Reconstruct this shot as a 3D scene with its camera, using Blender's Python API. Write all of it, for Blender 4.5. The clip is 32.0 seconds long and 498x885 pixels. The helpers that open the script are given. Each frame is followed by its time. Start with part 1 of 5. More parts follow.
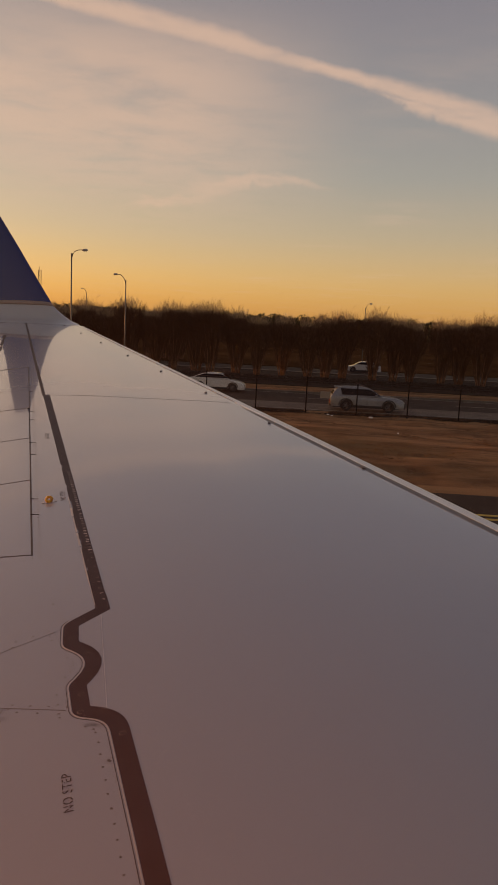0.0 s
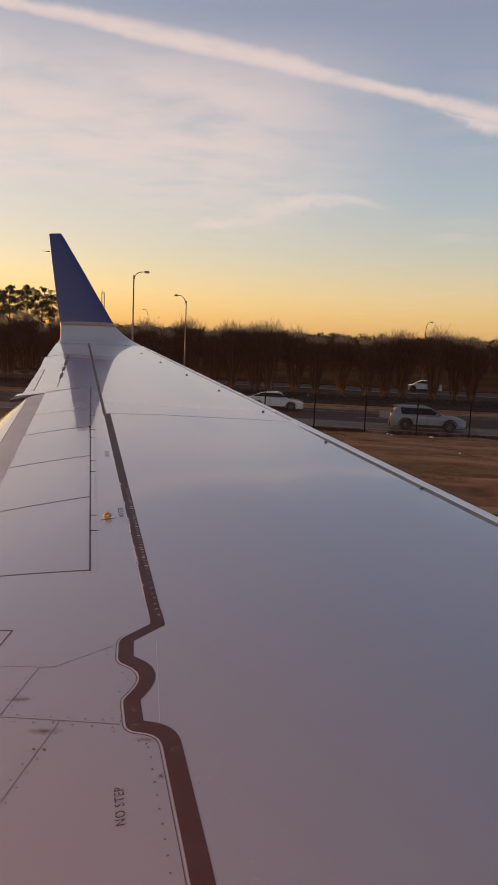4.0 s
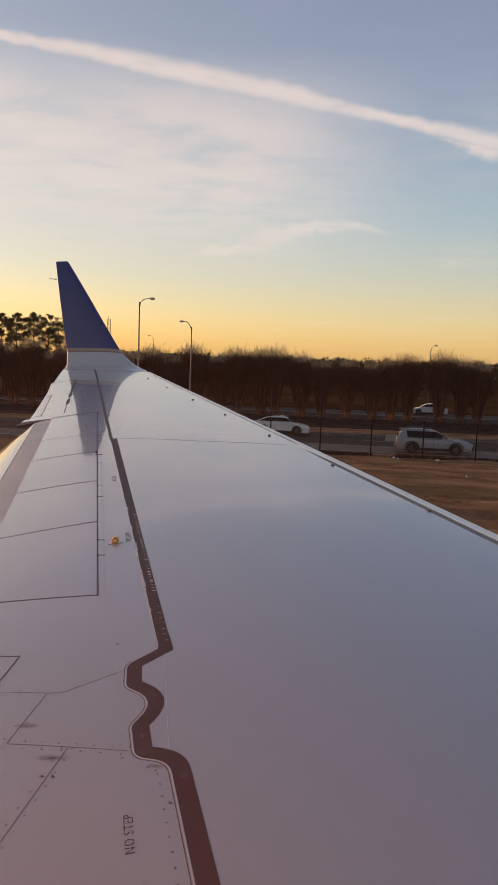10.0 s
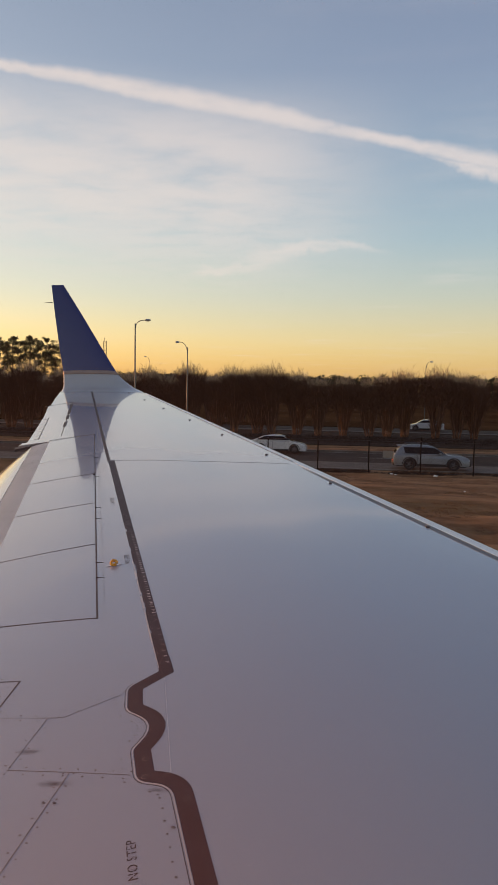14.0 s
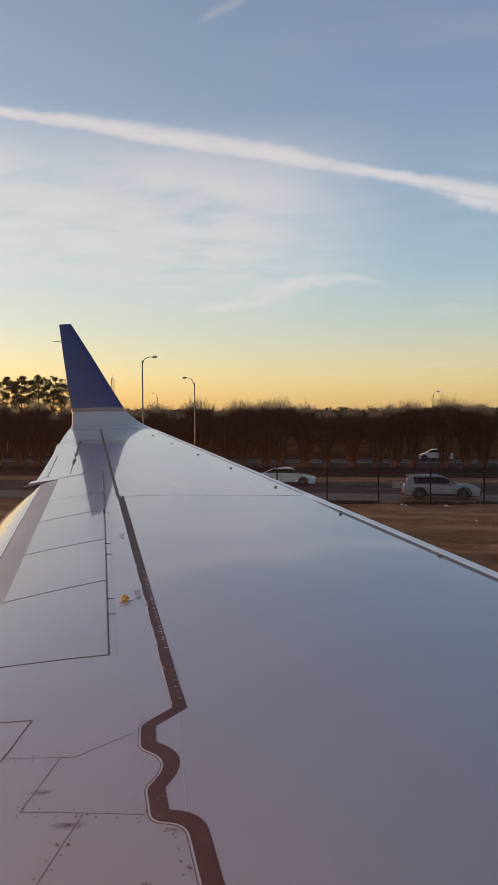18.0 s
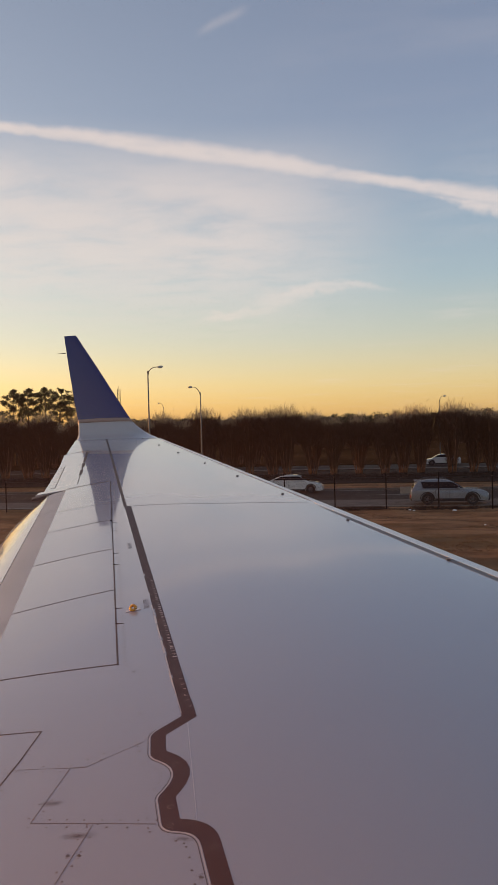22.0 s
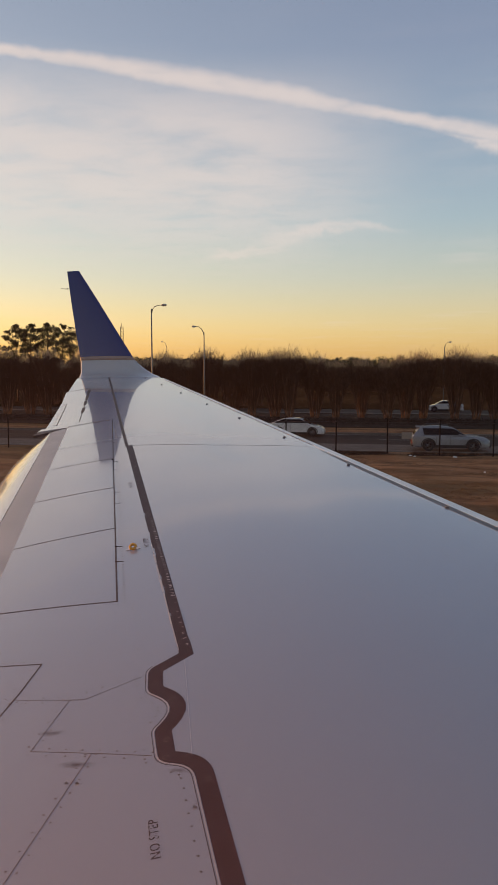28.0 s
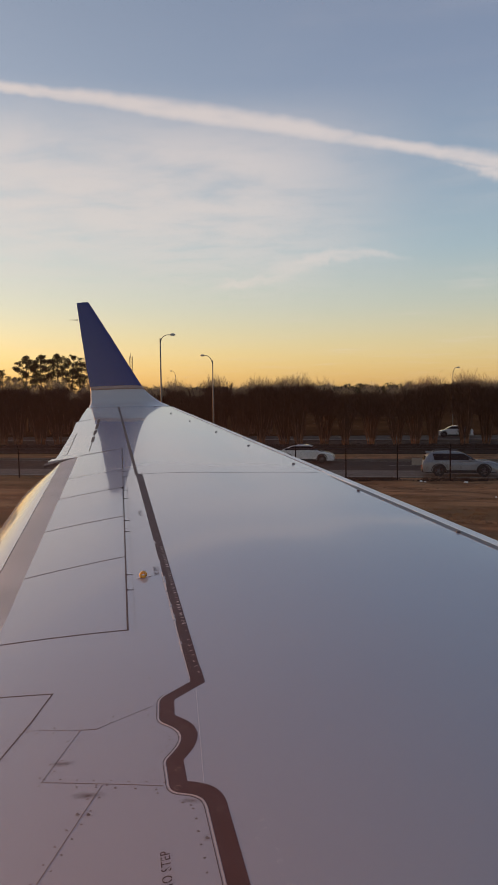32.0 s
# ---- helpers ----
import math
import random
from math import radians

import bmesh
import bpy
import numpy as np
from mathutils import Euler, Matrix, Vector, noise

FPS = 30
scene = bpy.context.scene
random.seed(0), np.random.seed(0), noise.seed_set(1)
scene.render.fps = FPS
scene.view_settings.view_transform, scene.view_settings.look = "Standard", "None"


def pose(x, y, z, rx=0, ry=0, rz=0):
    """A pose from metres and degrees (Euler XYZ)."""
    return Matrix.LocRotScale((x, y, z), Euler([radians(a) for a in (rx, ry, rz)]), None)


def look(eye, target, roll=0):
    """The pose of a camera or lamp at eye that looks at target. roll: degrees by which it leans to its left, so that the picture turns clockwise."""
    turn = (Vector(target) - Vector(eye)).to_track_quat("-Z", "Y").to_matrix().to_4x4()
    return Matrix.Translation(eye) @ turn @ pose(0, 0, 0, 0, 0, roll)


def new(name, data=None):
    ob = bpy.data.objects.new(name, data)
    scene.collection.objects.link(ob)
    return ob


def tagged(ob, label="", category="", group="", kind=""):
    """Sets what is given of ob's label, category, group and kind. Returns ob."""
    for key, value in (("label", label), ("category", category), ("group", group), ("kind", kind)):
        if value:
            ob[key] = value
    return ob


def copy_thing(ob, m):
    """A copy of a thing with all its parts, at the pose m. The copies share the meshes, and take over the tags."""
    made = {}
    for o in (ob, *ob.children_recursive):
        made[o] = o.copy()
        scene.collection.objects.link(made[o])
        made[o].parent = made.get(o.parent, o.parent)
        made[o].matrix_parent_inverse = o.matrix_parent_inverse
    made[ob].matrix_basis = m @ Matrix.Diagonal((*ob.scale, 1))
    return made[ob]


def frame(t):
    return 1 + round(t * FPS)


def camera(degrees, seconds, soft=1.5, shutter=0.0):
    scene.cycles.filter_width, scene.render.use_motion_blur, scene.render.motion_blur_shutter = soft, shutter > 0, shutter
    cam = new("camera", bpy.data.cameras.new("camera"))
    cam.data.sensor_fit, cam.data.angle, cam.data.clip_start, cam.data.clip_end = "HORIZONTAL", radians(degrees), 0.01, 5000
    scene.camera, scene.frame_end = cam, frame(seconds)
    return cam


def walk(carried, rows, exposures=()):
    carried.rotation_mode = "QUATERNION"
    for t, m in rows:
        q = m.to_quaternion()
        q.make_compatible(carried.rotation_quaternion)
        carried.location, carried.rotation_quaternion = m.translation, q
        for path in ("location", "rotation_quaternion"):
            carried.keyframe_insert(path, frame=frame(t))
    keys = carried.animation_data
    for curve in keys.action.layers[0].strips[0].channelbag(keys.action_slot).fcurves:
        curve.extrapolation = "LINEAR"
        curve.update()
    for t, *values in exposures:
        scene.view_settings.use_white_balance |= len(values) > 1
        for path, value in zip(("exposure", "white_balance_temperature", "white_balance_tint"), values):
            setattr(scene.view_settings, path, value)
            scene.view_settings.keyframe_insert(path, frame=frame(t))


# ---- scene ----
# The place is an airliner's wing seen from a cabin window, with an airport road behind it.
# X is the aircraft's forward direction, Y points out along the wing, z = 0 is the road's level.
EYE = 5.3
cam = camera(37.0, 32.0, soft=1.15)
PATH = [
    (0, -0.014, 0.019, 5.302, 81.14, -2.78, 4.07),
    (0.5, -0.019, 0.006, 5.313, 81.32, -3.54, 4.22),
    (1, -0.012, 0.017, 5.303, 81.66, -3.51, 5.52),
    (1.5, -0.004, 0.013, 5.302, 81.45, -3.51, 6.51),
    (2, -0.020, 0.028, 5.289, 81.76, -3.79, 6.95),
    (2.5, -0.014, 0.022, 5.301, 81.54, -3.46, 7.42),
    (3, -0.010, 0.009, 5.312, 81.57, -3.23, 7.80),
    (3.5, 0.004, 0.009, 5.307, 81.94, -2.63, 8.32),
    (5.5, -0.005, 0.009, 5.293, 83.20, -2.39, 8.89),
    (6, -0.005, 0.009, 5.295, 83.22, -2.24, 8.92),
    (6.5, -0.006, 0.006, 5.303, 83.34, -2.41, 8.97),
    (7, -0.000, 0.004, 5.310, 83.31, -2.24, 9.00),
    (7.5, 0.001, 0.007, 5.302, 83.39, -2.13, 8.95),
    (8, -0.000, 0.008, 5.300, 83.55, -2.24, 8.86),
    (8.5, -0.002, 0.005, 5.306, 83.59, -2.33, 8.78),
    (9, -0.000, 0.000, 5.300, 83.86, -2.25, 8.76),
    (9.5, -0.007, 0.005, 5.295, 83.97, -2.29, 8.84),
    (10, -0.002, 0.003, 5.294, 84.29, -1.94, 8.96),
    (10.5, 0.000, 0.004, 5.299, 84.43, -1.51, 9.00),
    (11, -0.000, -0.006, 5.296, 84.79, -1.27, 8.94),
    (11.5, -0.003, -0.000, 5.296, 84.85, -0.94, 8.78),
    (12, 0.001, -0.005, 5.296, 85.00, -0.89, 8.52),
    (12.5, -0.003, -0.008, 5.299, 84.97, -1.05, 8.34),
    (13, 0.006, -0.001, 5.298, 85.01, -0.63, 8.36),
    (13.5, 0.005, -0.011, 5.301, 85.30, -0.82, 8.48),
    (14, 0.002, -0.010, 5.300, 85.76, -0.94, 8.68),
    (14.5, 0.004, -0.016, 5.303, 86.05, -0.89, 8.97),
    (16.5, -0.001, -0.012, 5.296, 87.41, -0.23, 9.35),
    (17, 0.004, -0.009, 5.294, 87.70, 0.18, 9.33),
    (17.5, 0.007, -0.008, 5.287, 88.04, 0.46, 9.30),
    (18, 0.002, -0.014, 5.290, 88.36, 0.40, 9.26),
    (18.5, 0.005, -0.020, 5.294, 88.60, 0.72, 9.31),
    (19, 0.010, -0.011, 5.287, 88.76, 1.16, 9.45),
    (19.5, 0.014, -0.021, 5.290, 88.78, 1.26, 9.57),
    (20, 0.008, -0.018, 5.291, 88.68, 1.20, 9.61),
    (20.5, -0.001, -0.014, 5.289, 88.59, 1.07, 9.57),
    (21, 0.007, -0.014, 5.287, 88.59, 1.30, 9.63),
    (21.5, 0.013, -0.013, 5.283, 88.83, 1.57, 9.71),
    (22, 0.010, -0.012, 5.283, 89.00, 1.47, 9.76),
    (22.5, 0.010, -0.014, 5.283, 89.13, 1.47, 9.82),
    (23, 0.010, -0.009, 5.281, 89.05, 1.41, 9.95),
    (23.5, 0.006, -0.016, 5.284, 88.71, 0.97, 10.08),
    (24, 0.012, -0.004, 5.283, 87.91, 0.82, 10.29),
    (24.5, 0.009, -0.003, 5.287, 86.87, 0.30, 10.28),
    (25, 0.012, 0.006, 5.289, 85.69, 0.26, 10.30),
    (25.5, 0.005, 0.001, 5.292, 84.91, -0.15, 10.21),
    (27.5, 0.009, -0.002, 5.295, 84.37, 0.05, 10.04),
    (28, 0.007, 0.003, 5.292, 84.50, -0.00, 10.00),
    (28.5, 0.014, 0.003, 5.288, 84.67, 0.28, 10.09),
    (29, 0.007, -0.001, 5.286, 85.15, 0.13, 10.13),
    (29.5, 0.014, -0.003, 5.289, 85.45, 0.50, 10.31),
    (30, 0.012, 0.000, 5.287, 85.93, 0.66, 10.38),
    (30.5, 0.016, -0.006, 5.287, 86.35, 0.83, 10.50),
    (31, 0.017, -0.011, 5.287, 86.72, 0.97, 10.56),
    (31.5, 0.007, -0.006, 5.286, 86.74, 0.73, 10.61),
    (32, 0.012, -0.007, 5.286, 86.64, 0.77, 10.68),
]
EXPOSE = [(0.0, 0.72, 11000, 29), (1.0, 0.99, 9700, 25), (2.0, 1.13, 8400, 22), (3.5, 1.17, 7800, 22), (6.0, 1.25, 7500, 16), (7.0, 1.3, 7450, 15), (8.0, 1.27, 7500, 16), (10.0, 1.25, 7500, 16), (14.0, 1.25, 7100, 12),
          (17.0, 1.22, 6750, 10), (19.0, 1.22, 6750, 10), (21.0, 1.22, 7150, 13), (22.0, 1.21, 7250, 14), (23.0, 1.19, 6750, 11), (25.0, 1.19, 6600, 11), (28.0, 1.18, 7250, 14), (29.0, 1.16, 6850, 11), (30.0, 1.13, 6700, 10), (31.0, 1.12, 6650, 11), (32.0, 1.12, 7100, 13)]
walk(cam, [(t, pose(*p)) for t, *p in PATH], EXPOSE)

# ---- light ----
SUN_AZ = -76.0      # degrees from +Y towards +X
SUN_EL = 2.2
world = bpy.data.worlds.new("sky")
scene.world = world
world.use_nodes = True


class Nodes:
    """Short hand for building node trees."""

    def __init__(self, tree):
        self.t = tree
        tree.nodes.clear()

    def add(self, kind, op=None, **inputs):
        n = self.t.nodes.new(kind)
        if op:
            n.operation = op
        for k, v in inputs.items():
            self.put(n.inputs[int(k[1:])] if k[0] == "i" and k[1:].isdigit() else n.inputs[k.replace("_", " ")], v)
        return n

    def put(self, socket, v):
        if isinstance(v, bpy.types.NodeSocket):
            self.t.links.new(v, socket)
        elif isinstance(v, bpy.types.Node):
            self.t.links.new(v.outputs[0], socket)
        else:
            socket.default_value = v

    def math(self, op, a, b=0.0, c=0.0, clamp=False):
        n = self.add("ShaderNodeMath", op, i0=a, i1=b, i2=c)
        n.use_clamp = clamp
        return n.outputs[0]

    def vec(self, op, a, b=(0, 0, 0)):
        n = self.add("ShaderNodeVectorMath", op, i0=a, i1=b)
        return n.outputs["Value"] if op in ("DOT_PRODUCT", "LENGTH") else n.outputs[0]

    def noise(self, vector, scale, detail=4.0, rough=0.55, distort=0.0):
        return self.add("ShaderNodeTexNoise", None, Vector=vector, Scale=scale, Detail=detail, Roughness=rough, Distortion=distort).outputs[0]

    def ramp(self, fac, stops, mode="LINEAR"):
        n = self.add("ShaderNodeValToRGB", None, Fac=fac)
        n.color_ramp.interpolation = mode
        while len(n.color_ramp.elements) < len(stops):
            n.color_ramp.elements.new(0.5)
        for e, (p, c) in zip(n.color_ramp.elements, stops):
            e.position = p
            e.color = (*c, 1) if isinstance(c, tuple) else (c, c, c, 1)
        return n.outputs[0]

    def step(self, v, lo, hi, a=0.0, b=1.0):
        n = self.add("ShaderNodeMapRange")
        n.interpolation_type = "SMOOTHSTEP"
        for i, x in enumerate((v, lo, hi, a, b)):
            self.put(n.inputs[i], x)
        return n.outputs[0]

    def mix(self, fac, a, b, blend="MIX"):
        n = self.add("ShaderNodeMix")
        n.data_type, n.blend_type = "RGBA", blend
        for i, x in ((0, fac), (6, a), (7, b)):
            if isinstance(x, tuple) and len(x) == 3:
                x = (*x, 1)
            self.put(n.inputs[i], x)
        return n.outputs[2]

    def bump(self, height, strength, distance):
        return self.add("ShaderNodeBump", None, Strength=strength, Distance=distance, Height=height).outputs[0]


def build_sky():
    n = Nodes(world.node_tree)
    sky = n.add("ShaderNodeTexSky")
    sky.sky_type, sky.sun_disc = "NISHITA", False
    sky.sun_elevation, sky.sun_rotation = radians(SUN_EL), radians(SUN_AZ % 360)
    sky.air_density, sky.dust_density, sky.ozone_density, sky.altitude = 1.0, 1.3, 2.2, 30.0
    way = n.add("ShaderNodeTexCoord").outputs["Generated"]
    sep = n.add("ShaderNodeSeparateXYZ", None, Vector=way)
    z = n.math("MAXIMUM", sep.outputs[2], 0.02)
    flat = n.add("ShaderNodeCombineXYZ", None, X=n.math("DIVIDE", sep.outputs[0], z), Y=n.math("DIVIDE", sep.outputs[1], z)).outputs[0]
    # high thin cloud: soft streaks, thick and thin in large patches
    turn = n.add("ShaderNodeMapping", None, Vector=flat, Rotation=(0, 0, radians(18)), Scale=(0.75, 1.5, 1)).outputs[0]
    streak = n.noise(turn, 1.3, 6, 0.62, 0.3)
    patch = n.noise(flat, 0.42, 3, 0.5)
    veil = n.math("MULTIPLY", n.step(streak, 0.40, 0.80), n.step(patch, 0.42, 0.66))
    # a broad veil low over the wing tip
    low = n.math("MULTIPLY", n.step(sep.outputs[2], 0.07, 0.24), n.step(sep.outputs[2], 0.39, 0.29))
    side = n.step(sep.outputs[0], 0.10, -0.20)
    fleece = n.add("ShaderNodeMapping", None, Vector=flat, Rotation=(0, 0, radians(-8)), Scale=(1.0, 1.25, 1)).outputs[0]
    ripple = n.noise(fleece, 1.9, 6, 0.58, 0.3)
    veil2 = n.math("MULTIPLY", n.math("MULTIPLY", low, side), n.step(ripple, 0.0, 0.66))
    # one thin wisp in two strokes: a low ragged one and a longer, flatter one above it
    sx, sz = sep.outputs[0], sep.outputs[2]
    fray = n.math("MULTIPLY", n.math("SUBTRACT", n.noise(way, 26.0, 6, 0.66, 0.8), 0.5), 0.030)
    comb = n.noise(n.add("ShaderNodeMapping", None, Vector=way, Rotation=(0, radians(12), 0), Scale=(9, 9, 60)).outputs[0], 1.4, 5, 0.6)
    bow = n.math("MULTIPLY", n.math("POWER", n.math("ABSOLUTE", n.math("ADD", sx, 0.035)), 2.0), -1.6)
    high = n.math("SUBTRACT", n.math("SUBTRACT", n.math("ADD", sz, fray), 0.1855), bow)
    high = n.step(n.math("DIVIDE", n.math("ABSOLUTE", high), n.step(sx, -0.16, 0.03, 0.017, 0.005)), 1.0, 0.1)
    high = n.math("MULTIPLY", high, n.math("MULTIPLY", n.step(sx, -0.20, -0.10), n.step(sx, 0.045, -0.03)))
    low_w = n.math("SUBTRACT", n.math("SUBTRACT", n.math("ADD", sz, fray), 0.1525), n.math("MULTIPLY", n.math("ADD", sx, 0.19), 0.13))
    low_w = n.step(n.math("DIVIDE", n.math("ABSOLUTE", low_w), 0.008), 1.0, 0.2)
    low_w = n.math("MULTIPLY", low_w, n.math("MULTIPLY", n.step(sx, -0.235, -0.205), n.step(sx, -0.11, -0.15, 0.0, 0.8)))
    wisp = n.math("MULTIPLY", n.math("MAXIMUM", high, low_w), n.step(comb, 0.25, 0.65, 0.35, 1.0))
    # the condensation trail of another aircraft, more frayed towards one end
    loose = n.step(sep.outputs[0], -0.2, 0.2, 0.006, 0.016)
    wob = n.math("MULTIPLY", n.math("SUBTRACT", n.noise(way, 8.0, 5, 0.6, 0.3), 0.5), loose)
    sag = n.math("ADD", n.math("MULTIPLY", n.math("POWER", n.math("ADD", sep.outputs[0], 0.5), 2.0), 0.045), n.math("SUBTRACT", -0.0084, n.math("MULTIPLY", sep.outputs[0], 0.0245)))
    trail = n.math("ADD", n.math("ADD", n.vec("DOT_PRODUCT", way, (0.2062, -0.3066, 0.9292)), sag), wob)
    width = n.math("MULTIPLY", n.step(sep.outputs[0], -0.48, -0.16, 0.008, 0.0185), n.step(sep.outputs[0], -0.12, 0.0, 1.0, 0.56))
    width = n.math("ADD", width, n.step(sep.outputs[0], 0.05, 0.17, 0.0, 0.006))
    trail = n.math("ADD", trail, n.math("MULTIPLY", n.math("SUBTRACT", n.noise(way, 34.0, 4, 0.6), 0.5), 0.009))
    band = n.math("SUBTRACT", 1.0, n.math("DIVIDE", n.math("ABSOLUTE", trail), width))
    strand = n.math("SUBTRACT", 1.0, n.math("DIVIDE", n.math("ABSOLUTE", n.math("ADD", trail, 0.010)), 0.014))
    broken = n.math("MULTIPLY", n.step(sep.outputs[0], 0.02, 0.12), n.step(n.noise(way, 22.0, 4, 0.6), 0.3, 0.6, 0.5, 1.0))
    strand = n.math("SUBTRACT", strand, n.math("MULTIPLY", n.math("SUBTRACT", 1.0, broken), 1.3))
    band = n.math("MAXIMUM", band, strand)
    band = n.math("MULTIPLY", n.step(band, -0.15, 0.85), n.step(n.noise(fleece, 4, 4), 0.15, 0.6, 0.6, 1.0))
    band = n.math("MULTIPLY", band, n.step(sep.outputs[1], 0.0, 0.3))
    # a short, nearly vanished piece of an older trail, higher up
    old = n.math("ABSOLUTE", n.math("ADD", n.vec("DOT_PRODUCT", way, (0.2768, 0.5069, -0.8163)), n.math("MULTIPLY", n.math("SUBTRACT", n.noise(way, 20.0, 4, 0.6), 0.5), 0.010)))
    old = n.math("MULTIPLY", n.step(old, 0.008, 0.0), n.math("MULTIPLY", n.step(sep.outputs[0], -0.205, -0.18), n.step(sep.outputs[0], -0.13, -0.155)))
    veil = n.math("MAXIMUM", veil, n.math("MULTIPLY", old, n.step(sep.outputs[1], 0.5, 0.7, 0.0, 0.55)))
    veils = n.math("ADD", n.math("MAXIMUM", n.math("MULTIPLY", veil, 0.30), n.math("MULTIPLY", veil2, 0.72)), n.math("MULTIPLY", wisp, 0.42))
    cover = n.math("MAXIMUM", veils, n.math("MULTIPLY", band, n.step(sep.outputs[0], 0.0, 0.35, 0.82, 0.74)), clamp=True)
    # haze: thick and warm near the horizon, thin overhead
    haze = n.ramp(z, [(0.0, (1.38, 0.93, 0.40)), (0.06, (1.22, 0.92, 0.52)), (0.12, (0.82, 0.77, 0.66)), (0.19, (0.54, 0.64, 0.71)), (0.38, (0.38, 0.385, 0.51)), (1.0, (0.07, 0.09, 0.13))])
    # warmer towards the sun, bluer away from it
    glow = n.mix(n.step(sep.outputs[0], -0.55, 0.25), (1.06, 1.0, 0.95), (0.98, 1.0, 1.05))
    lit = n.mix(1.0, n.mix(1.0, sky.outputs[0], haze, "ADD"), glow, "MULTIPLY")
    cloud = n.mix(0.85, lit, n.mix(1.0, (2.32, 2.15, 2.10), n.mix(0.4, (1, 1, 1), glow), "MULTIPLY"))
    col = n.mix(cover, lit, cloud)
    bg = n.add("ShaderNodeBackground", None, Color=col, Strength=0.15)
    n.add("ShaderNodeOutputWorld", None, Surface=bg)


build_sky()
sun = new("sun", bpy.data.lights.new("sun", "SUN"))
sun.data.energy, sun.data.angle, sun.data.color = 1.6, radians(0.6), (1.0, 0.47, 0.20)
to_sun = Vector((math.sin(radians(SUN_AZ)) * math.cos(radians(SUN_EL)), math.cos(radians(SUN_AZ)) * math.cos(radians(SUN_EL)), math.sin(radians(SUN_EL))))
sun.matrix_world = look(to_sun * 60, (0, 0, 0))


# ---- materials ----
def material(name, build):
    m = bpy.data.materials.new(name)
    m.use_nodes = True
    n = Nodes(m.node_tree)
    where = n.add("ShaderNodeTexCoord").outputs["Object"]
    pos = n.add("ShaderNodeNewGeometry").outputs["Position"]
    b = n.add("ShaderNodeBsdfPrincipled")
    build(n, b, where, pos)
    n.add("ShaderNodeOutputMaterial", None, Surface=b)
    return m


def surface(name, dark, light, rough=0.6, scale=6.0, fine=60.0, metal=0.0, coat=0.0, bump=0.15, depth=0.01, spread=0.08, coat_rough=0.05, gloss=0.5):
    """A surface that wavers between two tones at two scales, with a fine relief."""
    def build(n, b, where, pos):
        big, small = n.noise(pos, scale, 4), n.noise(pos, fine, 3)
        f = n.math("ADD", n.math("MULTIPLY", big, 0.65), n.math("MULTIPLY", small, 0.35))
        n.put(b.inputs["Base Color"], n.mix(n.step(f, 0.3, 0.7), dark, light))
        n.put(b.inputs["Roughness"], n.step(small, 0.2, 0.8, max(rough - spread, 0.02), rough + spread))
        b.inputs["Metallic"].default_value = metal
        b.inputs["Specular IOR Level"].default_value = gloss
        b.inputs["Coat Weight"].default_value = coat
        b.inputs["Coat Roughness"].default_value = coat_rough
        if bump:
            n.put(b.inputs["Normal"], n.bump(small, bump, depth))
    return material(name, build)


def wing_paint(name, base, worn, oily=False):
    """Glossy aircraft paint with faint soot patches and fine scuffs; oily: with a few oil smudges near the wing root."""
    def build(n, b, where, pos):
        gloss = n.add("ShaderNodeValue").outputs[0]
        gloss.default_value = 0.8
        soot = n.step(n.noise(pos, 0.5, 2, 0.4), 0.40, 0.75)
        tone = base
        c = n.mix(n.math("MULTIPLY", soot, 0.20), tone, worn)
        c = n.mix(n.math("MULTIPLY", n.step(n.noise(pos, 45.0, 3), 0.45, 0.75), 0.06), c, worn)
        if oily:
            # oily smudges round a few fasteners
            rag = n.math("MULTIPLY", n.noise(pos, 30.0, 4), 0.05)
            for x, y, r in ((-0.908, 2.09, 0.05), (-1.074, 2.261, 0.045), (-0.563, 2.058, 0.035), (-1.02, 1.70, 0.03)):
                away = n.vec("LENGTH", n.vec("MULTIPLY", n.vec("SUBTRACT", pos, (x, y, 0)), (0.6, 2.1, 0.0)))
                spot = n.step(n.math("ADD", away, rag), r + 0.024, 0.012, 0.0, 0.9)
                c = n.mix(spot, c, (0.05, 0.046, 0.046))
                gloss = n.math("MULTIPLY", gloss, n.math("SUBTRACT", 1.0, spot))
        n.put(b.inputs["Base Color"], c)
        b.inputs["Roughness"].default_value = 0.25
        n.put(b.inputs["Coat Weight"], gloss)
        n.put(b.inputs["Specular IOR Level"], n.math("MULTIPLY", gloss, 0.62))
        span = n.add("ShaderNodeSeparateXYZ", None, Vector=pos).outputs[1]
        n.put(b.inputs["Coat Roughness"], n.step(span, 2.5, 9.0, 0.08, 0.012))
        # faint waviness of the skin between its fasteners, plainer further out
        wave = n.noise(n.add("ShaderNodeMapping", None, Vector=pos, Scale=(1.0, 3.0, 1.0)).outputs[0], 4.5, 2, 0.5)
        dent = n.bump(wave, n.step(span, 4.5, 8.0, 0.10, 1.0), 0.00022)
        n.put(b.inputs["Normal"], dent)
        n.put(b.inputs["Coat Normal"], dent)
    return material(name, build)


